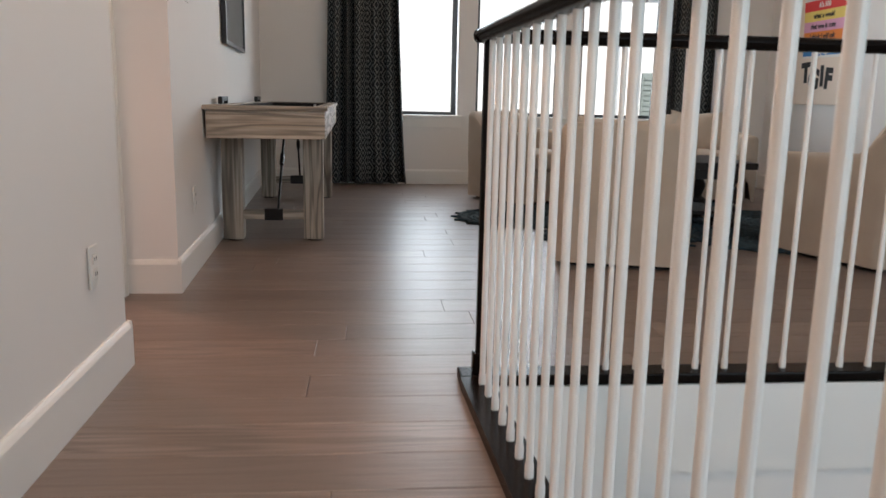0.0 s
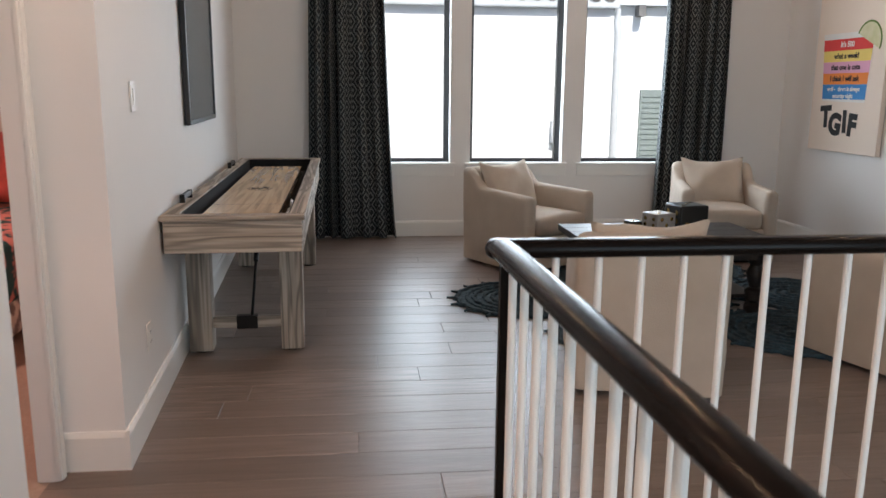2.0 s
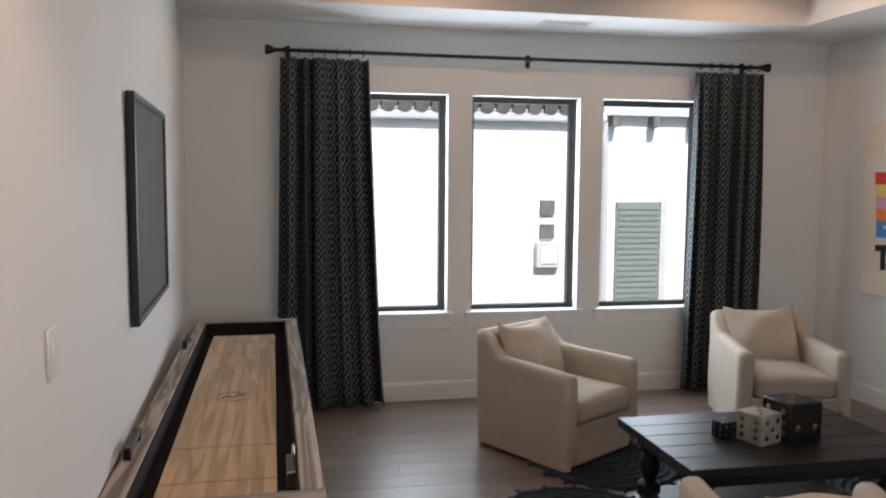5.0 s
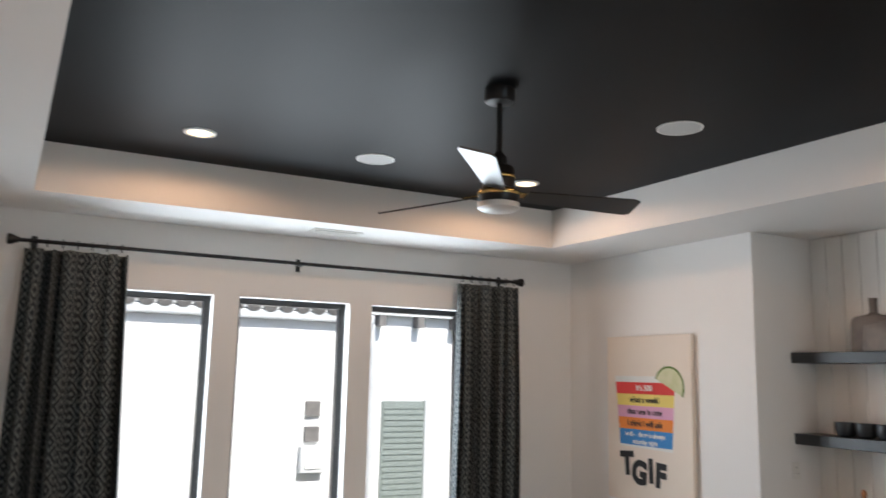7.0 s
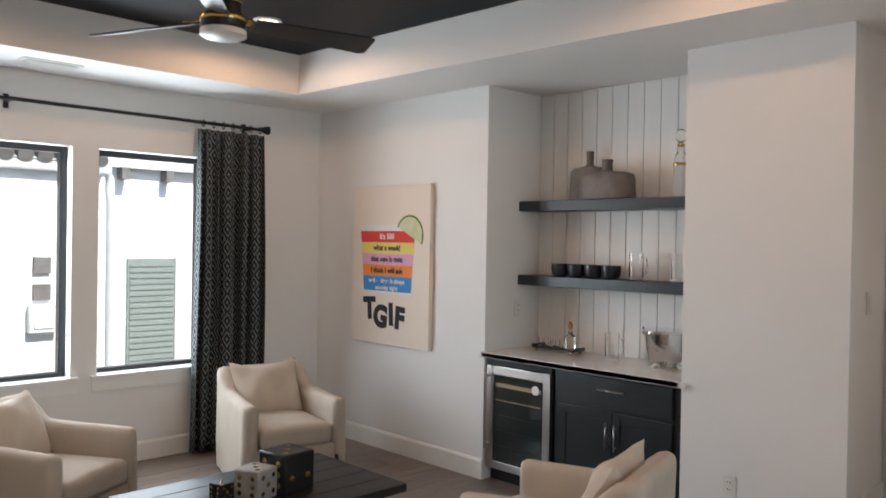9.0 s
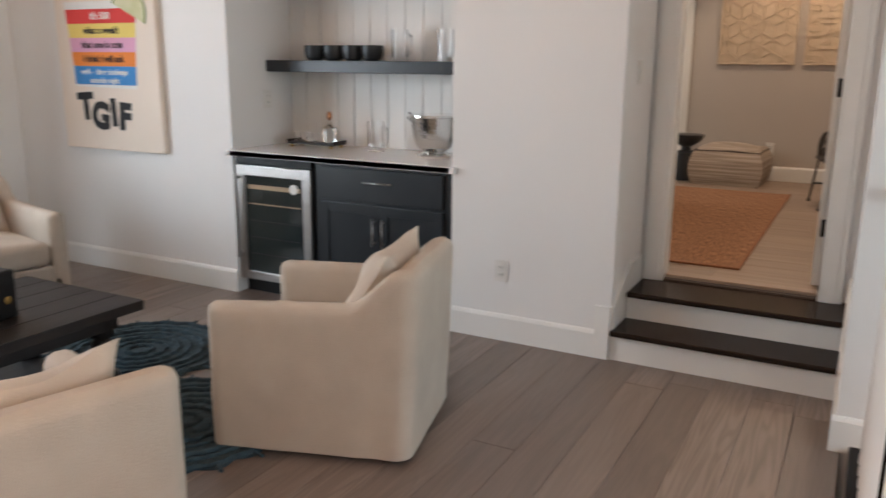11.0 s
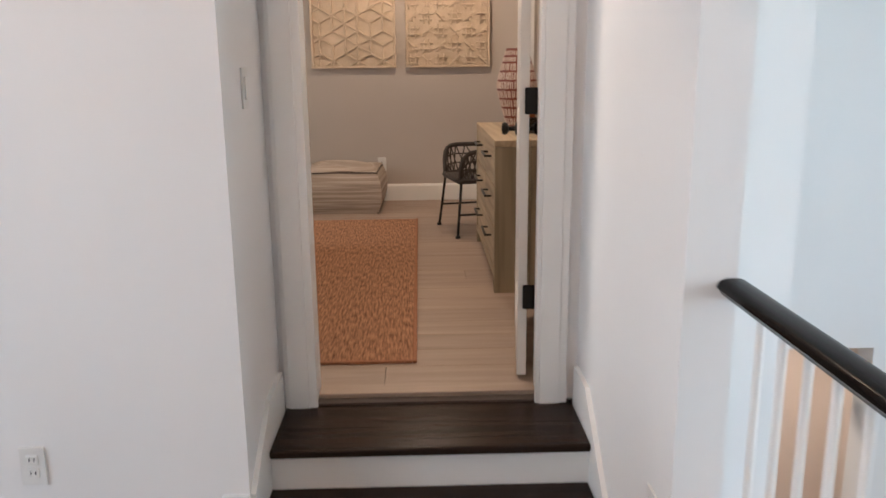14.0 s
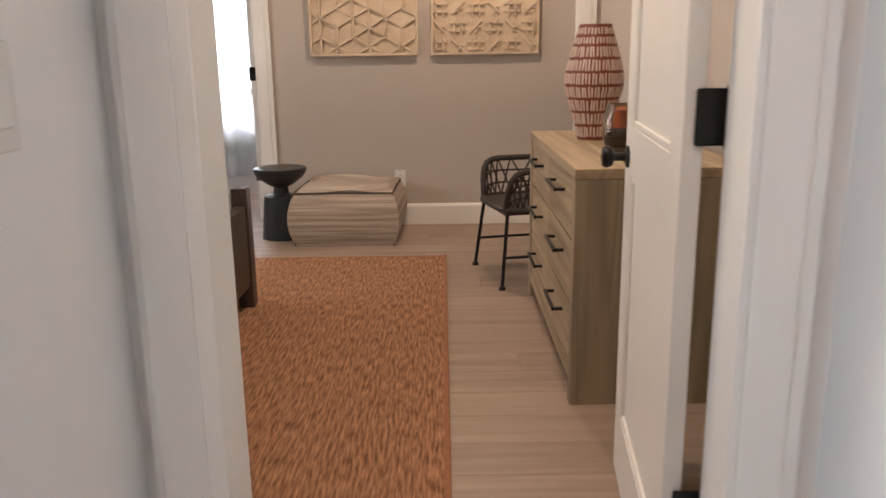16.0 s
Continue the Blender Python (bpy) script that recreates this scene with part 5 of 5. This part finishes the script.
def vase_r(z):
    keys = [(0, 0.062), (0.10, 0.088), (0.22, 0.122), (0.27, 0.122), (0.36, 0.098), (0.47, 0.066)]
    for (a, ra), (b, rb) in zip(keys, keys[1:]):
        if z <= b:
            t = (z - a) / (b - a)
            return ra + (rb - ra) * t
    return 0.066


part("body", lathe([(vase_r(0.47 * k / 24), 0.47 * k / 24) for k in range(25)] + [(0.055, 0.47), (0.05, 0.44), (0, 0.43)], 40), REDCLAY, vs)
bm = bmesh.new()
ROWS_Z = [0.008, 0.062, 0.118, 0.172, 0.226, 0.28, 0.334, 0.386, 0.424, 0.462]
rnd = random.Random(5)
for za, zb in zip(ROWS_Z, ROWS_Z[1:]):
    cnt = int(vase_r((za + zb) / 2) * 2 * math.pi / 0.0135)
    for k in range(cnt):
        a = 2 * math.pi * (k + rnd.uniform(-0.12, 0.12)) / cnt
        w0 = 0.0034 + rnd.uniform(0, 0.0012)
        z0, z1 = za + 0.004 + rnd.uniform(0, 0.004), zb - 0.004 - rnd.uniform(0, 0.004)
        tilt = rnd.uniform(-0.03, 0.03)
        q = []
        for zz, s, da in ((z0, -1, 0), (z0, 1, 0), (z1, 1, tilt), (z1, -1, tilt)):
            r = vase_r(zz) + 0.0022
            ang = a + da + s * w0 / r
            q.append(Vector((r * math.cos(ang), r * math.sin(ang), zz)))
        inner = [bm.verts.new(Vector((p.x * 0.975, p.y * 0.975, p.z))) for p in q]
        outer = [bm.verts.new(p) for p in q]
        bm.faces.new(outer)
        for i in range(4):
            bm.faces.new((inner[i], inner[(i + 1) % 4], outer[(i + 1) % 4], outer[i]))
strokes = part("slip_pattern", bm, WHITECLAY, vs, "white glaze strokes in rows", smooth=False)
strokes["kind"] = "stuff"

jar = thing("glass_jar", (6.98, 4.03, 1.144), 0, "rounded smoked glass candle jar with orange filling", "jar")
part("jar", lathe([(0.04, 0), (0.055, 0.01), (0.07, 0.06), (0.07, 0.12), (0.055, 0.165), (0.045, 0.175), (0.042, 0.172), (0.06, 0.12), (0.06, 0.06), (0.0, 0.02)], 28), glass("smoked_glass", (0.75, 0.68, 0.62)), jar)
part("filling", lathe([(0.03, 0.022), (0.053, 0.05), (0.055, 0.085), (0, 0.088)], 24), mat("dark_beads", (0.05, 0.03, 0.02), 0.6, (0.02, 0.015, 0.01), 60), jar)
part("candle", lathe([(0.028, 0.088), (0.03, 0.10), (0.026, 0.15), (0, 0.152)], 20), mat("orange_wax", (0.60, 0.16, 0.04), 0.5), jar, "orange candle")

pf = thing("pouf", (9.20, 5.305, 0.338), -2, "square beige striped woven floor pouf with dark piping", "pouf")
POUF = mat("striped_wool", (0.50, 0.42, 0.34), 0.95, (0.30, 0.245, 0.195), 1.0, bump=0.8, fine=3.0, stretch=(1.2, 1.5, 60), spread=0.24)
POUFTOP = mat("striped_wool_top", (0.52, 0.44, 0.36), 0.95, (0.33, 0.27, 0.22), 1.0, bump=0.8, fine=3.0, stretch=(1.2, 60, 1.5), spread=0.24)
W2, HH = 0.29, 0.335
b = box(-W2, W2, -W2 - 0.02, W2 + 0.02, 0, HH)
bmesh.ops.subdivide_edges(b, edges=list(b.edges), cuts=9, use_grid_fill=True)
for v in b.verts:
    x, y, z = v.co
    u, w, h = x / W2, y / W2, z / HH * 2 - 1
    bul = 0.035 * (1 - h * h)
    v.co.x += math.copysign(bul, x) * abs(u) ** 2
    v.co.y += math.copysign(bul, y) * abs(w) ** 2
    if h > 0.9:
        v.co.z += 0.045 * max(0, (1 - u * u)) * max(0, (1 - min(abs(w), 1) ** 2)) ** 0.6
    v.co.z += 0.006 * math.sin(9 * x + 5 * y) * max(h, 0)
part("body", b, POUF, pf)
PIPE = mat("dark_piping", (0.08, 0.06, 0.05), 0.9)
part("top_panel", pillow(2 * W2 + 0.01, 2 * W2 + 0.05, 0.10), POUFTOP, pf).matrix_basis = pose(0, 0, HH + 0.003, 90, 0, 0)
loop = [(-W2, -W2 - 0.02), (W2, -W2 - 0.02), (W2, W2 + 0.02), (-W2, W2 + 0.02)]
for i in range(4):
    a, c = loop[i], loop[(i + 1) % 4]
    part("piping", tube([(a[0], a[1], HH), ((a[0] + c[0]) / 2, (a[1] + c[1]) / 2, HH + 0.004), (c[0], c[1], HH)], 0.006, 6), PIPE, pf)
    part("piping", tube([(a[0], a[1], 0), (a[0] * 1.1, a[1] * 1.1, HH / 2), (a[0], a[1], HH)], 0.005, 6), PIPE, pf)

stb = thing("side_table", (9.20, 5.755, 0.338), 0, "round black hourglass side table beside the pouf", "side table")
part("pedestal", lathe([(0.14, 0), (0.138, 0.02), (0.115, 0.24), (0.11, 0.28), (0.05, 0.30), (0.046, 0.335)], 32), CABINET, stb)
part("bowl_top", lathe([(0.046, 0.336), (0.09, 0.36), (0.15, 0.405), (0.172, 0.445), (0.172, 0.46), (0.165, 0.464), (0, 0.464)], 36), CABINET, stb)

# woven chair beside the dresser, open towards the bed
wc = thing("woven_chair", (8.21, 4.22, 0.338), 102.9, "black woven rattan chair on thin metal legs", "chair")
seat_z, back_z = 0.40, 0.60
RATTAN = mat("black_rattan", (0.045, 0.034, 0.027), 0.7, (0.025, 0.02, 0.017), 30, bump=0.5)
for sx in (-1, 1):
    for sy in (-1, 1):
        lg = part("leg", tube([(sx * 0.24, sy * 0.26, 0.01), (sx * 0.20, sy * 0.215, seat_z - 0.02)], 0.0095, 10), IRON, wc)
        part("glide", lathe([(0.018, 0), (0.018, 0.01), (0.011, 0.02)], 12, (sx * 0.24, sy * 0.26, 0)), IRON, lg)
for p, q in (((-0.225, -0.243, 0.16), (0.225, -0.243, 0.16)), ((-0.225, 0.243, 0.16), (0.225, 0.243, 0.16)), ((-0.22, -0.235, 0.24), (-0.22, 0.235, 0.24)), ((0.20, -0.215, 0.372), (0.20, 0.215, 0.372))):
    part("stretcher", tube([p, q], 0.0075, 8), IRON, wc)
part("seat", box(-0.21, 0.22, -0.23, 0.23, seat_z - 0.028, seat_z + 0.004, 0.012, 3), RATTAN, wc)


def basket(a, f):
    """The bucket's wall: angle round the seat, 0 at the open front, and share of the height."""
    r = 1 + 0.13 * f
    c, s = math.cos(a), math.sin(a)
    return Vector((0.235 * r * math.copysign(abs(c) ** 0.5, c), 0.25 * r * math.copysign(abs(s) ** 0.5, s), seat_z + (back_z - seat_z) * f))


def rim_f(k, n=34):
    """Height share of the rim: it curls down to the seat at both fronts."""
    e = min(k, n - k)
    return (0.0, 0.45, 0.74, 0.9, 0.97)[e] if e < 5 else 1.0


angs = [math.radians(40 + 280 * k / 34) for k in range(35)]
part("top_rim", tube([basket(a, rim_f(k)) for k, a in enumerate(angs)], 0.016, 8), RATTAN, wc)
part("seat_rim", tube([basket(2 * math.pi * k / 40 + 0.01, 0.0) for k in range(41)], 0.015, 8), RATTAN, wc)
for i in range(1, 33):
    bm = tube([basket(angs[i], 0.0), basket(angs[i + 1], rim_f(i + 1))], 0.005, 5)
    tube([basket(angs[i + 1], 0.0), basket(angs[i], rim_f(i))], 0.005, 5, bm)
    part("weave_strand", bm, RATTAN, wc)
for f in (0.33, 0.66):
    part("weave_band", tube([basket(a, f * rim_f(k)) for k, a in enumerate(angs)][1:-1], 0.0055, 5), RATTAN, wc)

# wall panels
PLASTERWOOD = mat("bleached_carved_wood", (0.66, 0.54, 0.40), 0.8, (0.50, 0.39, 0.27), 9, bump=0.6, stretch=(1, 1, 1))


def carved_panel(y0, style, label):
    e = thing("carved_wall_panel", (9.56, y0, 1.50), 0, label, "wall art", "carved wall panels")
    S = 0.725
    part("back", box(-0.022, -0.002, 0, S, 0, S), PLASTERWOOD, e)
    part("rim", box(-0.04, -0.0225, 0, S, 0, 0.018, 0.003, bm=box(-0.04, -0.0225, 0, S, S - 0.018, S, 0.003, bm=box(-0.04, -0.0225, 0, 0.018, 0.018, S - 0.018, 0.003, bm=box(-0.04, -0.0225, S - 0.018, S, 0.018, S - 0.018, 0.003)))), PLASTERWOOD, e)

    def bar(p, q, w=0.014):
        a, b2 = Vector(p), Vector(q)
        d = b2 - a
        if d.length < 0.02:
            return
        bm = box(0, d.length, -w / 2, w / 2, 0, 0.014, 0.002, 1)
        ob = part("bar", bm, PLASTERWOOD, e)
        # panel plane: u along y, v along z, rising towards the room
        ob.matrix_basis = Matrix.Translation((-0.0225, a.x, a.y)) @ Matrix(((0, 0, -1, 0), (1, 0, 0, 0), (0, 1, 0, 0), (0, 0, 0, 1))) @ Matrix.Rotation(math.atan2(d.y, d.x), 4, "Z")

    def clip(p, q):
        lo, hi = 0.02, S - 0.02
        t0, t1 = 0.0, 1.0
        for k in range(2):
            dd = q[k] - p[k]
            if abs(dd) < 1e-9:
                if not lo <= p[k] <= hi:
                    return
                continue
            a, b2 = sorted(((lo - p[k]) / dd, (hi - p[k]) / dd))
            t0, t1 = max(t0, a), min(t1, b2)
        if t1 - t0 > 1e-3:
            bar((p[0] + (q[0] - p[0]) * t0, p[1] + (q[1] - p[1]) * t0), (p[0] + (q[0] - p[0]) * t1, p[1] + (q[1] - p[1]) * t1))
    if style == "star":
        R = 0.125
        hx, hy = R * math.sqrt(3), R * 1.5
        for r in range(-1, 6):
            for c in range(-1, 5):
                cx, cy = c * hx + (r % 2) * hx / 2, r * hy
                for k in range(6):
                    a = math.radians(30 + 60 * k)
                    tip = (cx + R * math.cos(a), cy + R * math.sin(a))
                    if k % 2 == 0 or (r + 2 * c) % 3 == 0:
                        clip((cx, cy), tip)
                    if k < 3:
                        a2 = math.radians(90 + 60 * k)
                        clip(tip, (cx + R * math.cos(a2), cy + R * math.sin(a2)))
    else:
        g = S / 6
        for r in range(6):
            for c in range(6):
                x, y = c * g, r * g
                for o in (0.3, 0.7):
                    if (r + c) % 2:
                        clip((x + g * o, y + 0.005), (x + g * o, y + g - 0.005))
                        clip((x + 0.005, y + g * o), (x + g - 0.005, y + g * o))
                if (r + c) % 2 == 0:
                    s = 1 if (r // 2 + c // 2) % 2 == 0 else -1
                    clip((x + 0.02, y + (0.02 if s > 0 else g - 0.02)), (x + g - 0.02, y + (g - 0.02 if s > 0 else 0.02)))
                    clip((x + 0.02, y + g / 2), (x + g * 0.35, y + g / 2))
                    clip((x + g / 2, y + 0.02), (x + g / 2, y + g * 0.35))
    return e


carved_panel(4.845, "star", "square bleached carved wood panel with star lattice")
carved_panel(4.035, "cross", "square bleached carved wood panel with crossed bars")

mir = thing("round_mirror", (8.05, 3.62, 2.0), 0, "round mirror in a dark wooden frame", "mirror")
part("frame", lathe([(0.50, 0), (0.50, 0.03), (0.43, 0.035), (0.43, 0.012), (0.43, 0)], 48, axis="y"), DARKTABLE, mir)
part("mirror_glass", lathe([(0.43, 0.004), (0.43, 0.01)], 48, axis="y"), mat("mirror_silver", (0.85, 0.85, 0.85), 0.02, metal=1.0), mir)

bed = thing("bed", (5.95, 5.59, 0.338), 0, "bed with a dark wooden frame and pale bedding", "bed")
DARKBED = wood("dark_bed_wood", (0.06, 0.04, 0.03), (0.03, 0.02, 0.016), 2, 0.5)
for x in (0.0, 1.68):
    part("post", box(x, x + 0.075, 0, 0.075, 0, 0.58, 0.006), DARKBED, bed)
part("footboard", box(0.075, 1.68, 0.01, 0.06, 0.12, 0.50, 0.006), DARKBED, bed)
for x in (0.01, 1.70):
    part("side_rail", box(x, x + 0.04, 0.075, 2.1, 0.15, 0.36, 0.004), DARKBED, bed)
part("mattress", box(0.06, 1.69, 0.09, 2.1, 0.2, 0.5, 0.06, 4), LINEN2, bed)
part("headboard", box(0.0, 1.755, 2.1, 2.16, 0, 1.2, 0.01), DARKBED, bed)

# bathroom window beyond
sh = thing("sheer_curtain", (10.93, 6.5, 0.5), 0, "white sheer curtain glowing in daylight", "curtain")
bm = bmesh.new()
rows = [[bm.verts.new((0.03 * math.sin(k * 0.9), -0.65 + 1.3 * k / 60, z)) for k in range(61)] for z in (0, 2.1)]
for k in range(60):
    bm.faces.new((rows[0][k], rows[0][k + 1], rows[1][k + 1], rows[1][k]))
SHEER = mat("sheer_cloth", (0.85, 0.84, 0.82), 0.9)
SHEER.node_tree.nodes["Principled BSDF"].inputs["Transmission Weight"].default_value = 0.5
cl = part("cloth", bm, SHEER, sh)
cl.modifiers.new("thickness", "SOLIDIFY").thickness = 0.002

# room behind the hall doorway
kb = thing("kids_bed", (-2.3, 7.2, 0.0), 0, "low bed with colourful floral bedding and pink cushions", "bed")
FLORAL = mat("floral_bedding", (0.02, 0.09, 0.10), 0.9, (0.62, 0.24, 0.22), 9, spread=0.06)
LACE = mat("white_floral_bedding", (0.74, 0.70, 0.66), 0.9, (0.25, 0.22, 0.22), 16, spread=0.1)
part("mattress", box(-0.9, 0.95, -1.0, 1.0, 0.22, 0.60, 0.08, 4), FLORAL, kb)
part("valance", box(-0.88, 0.93, -0.98, 0.98, 0.05, 0.24, 0.02), LACE, kb)
for k, c in enumerate(((0.62, 0.12, 0.10), (0.70, 0.42, 0.40))):
    part("cushion", pillow(0.6, 0.5, 0.2), mat("pink_cloth", c, 0.9, tuple(v * 0.6 for v in c), 12), kb).matrix_basis = pose(0.35 - 0.3 * k, 0.55 + 0.2 * k, 0.86, -18, 0, 20)
part("headboard", box(-0.9, 0.95, 1.0, 1.06, 0, 1.25, 0.02), LINEN2, kb)

# lantern on the lower floor
ln = thing("lantern_pendant", (7.4, 3.02, 0.1), 0, "black metal lantern pendant with lit bulbs", "pendant light")
part("stem", tube([(0, 0, 0), (0, 0, -0.4)], 0.008, 8), IRON, ln)
for sx in (-1, 1):
    for sy in (-1, 1):
        part("corner_bar", tube([(sx * 0.12, sy * 0.12, -0.45), (sx * 0.12, sy * 0.12, -0.95)], 0.009, 6), IRON, ln)
part("top_plate", box(-0.14, 0.14, -0.14, 0.14, -0.45, -0.40, 0.01), IRON, ln)
part("bottom_plate", box(-0.14, 0.14, -0.14, 0.14, -0.97, -0.95, 0.005), IRON, ln)
for sx in (-0.05, 0.05):
    part("bulb", lathe([(0.008, -0.9), (0.02, -0.85), (0.024, -0.8), (0.012, -0.72), (0, -0.7)], 12, (sx, 0, 0)), LAMPGLOW, ln)


# ---- floor planks ----
plank_cache = {}


def plank(parent, x0, x1, y0, y1, z, material, name="plank"):
    key = (round(x1 - x0, 3), round(y1 - y0, 3), material.name)
    if key not in plank_cache:
        a, b, c, g = key[0] / 2 - 0.0006, key[1] / 2 - 0.0006, 0.0016, 0.014
        me = bpy.data.meshes.new(name)
        v = [(-a, -b, -g), (a, -b, -g), (a, b, -g), (-a, b, -g), (-a, -b, -c), (a, -b, -c), (a, b, -c), (-a, b, -c), (-a + c, -b + c, 0), (a - c, -b + c, 0), (a - c, b - c, 0), (-a + c, b - c, 0)]
        f = [(8, 9, 10, 11)] + [(i, (i + 1) % 4, 4 + (i + 1) % 4, 4 + i) for i in range(4)] + [(4 + i, 4 + (i + 1) % 4, 8 + (i + 1) % 4, 8 + i) for i in range(4)]
        me.from_pydata(v, [], f)
        me.materials.append(material)
        plank_cache[key] = me
    ob = new(name, plank_cache[key])
    ob.parent = parent
    ob.location = ((x0 + x1) / 2, (y0 + y1) / 2, z)


floor = tagged(new("floor"), "brown-grey oak plank floor with satin finish", "floor", kind="structure")
rnd = random.Random(11)
y, PW = -0.5, 0.19
while y < 9.79:
    y1 = min(y + PW, 9.86)
    xa, xb = (-0.62, 5.0)
    if y1 <= 4.06:
        xb = 0.83
    elif y < 4.06:
        xb = 0.83 if 4.06 - y > PW / 2 else 5.0
    x = xa - round(rnd.uniform(0, 1.2), 1)
    while x < xb:
        ln_ = rnd.choice((1.2, 1.5, 1.8, 2.1))
        s, e2 = max(x, xa), min(x + ln_, xb)
        if e2 - s > 0.02:
            plank(floor, s, e2, y, y1, 0.0, OAK)
        x += ln_
    y = y1
bfloor = tagged(new("bedroom_floor"), "pale greyed oak plank floor of the bedroom", "floor", kind="structure")
x = 5.32
while x < 11.0:
    x1 = x + PW
    yy = 3.5 - round(rnd.uniform(0, 1.2), 1)
    while yy < 8.1:
        ln_ = rnd.choice((1.2, 1.5, 1.8))
        s, e2 = max(yy, 3.5), min(yy + ln_, 8.1)
        if e2 - s > 0.02:
            plank(bfloor, x, x1, s, e2, 0.337, PALEOAK)
        yy += ln_
    x = x1
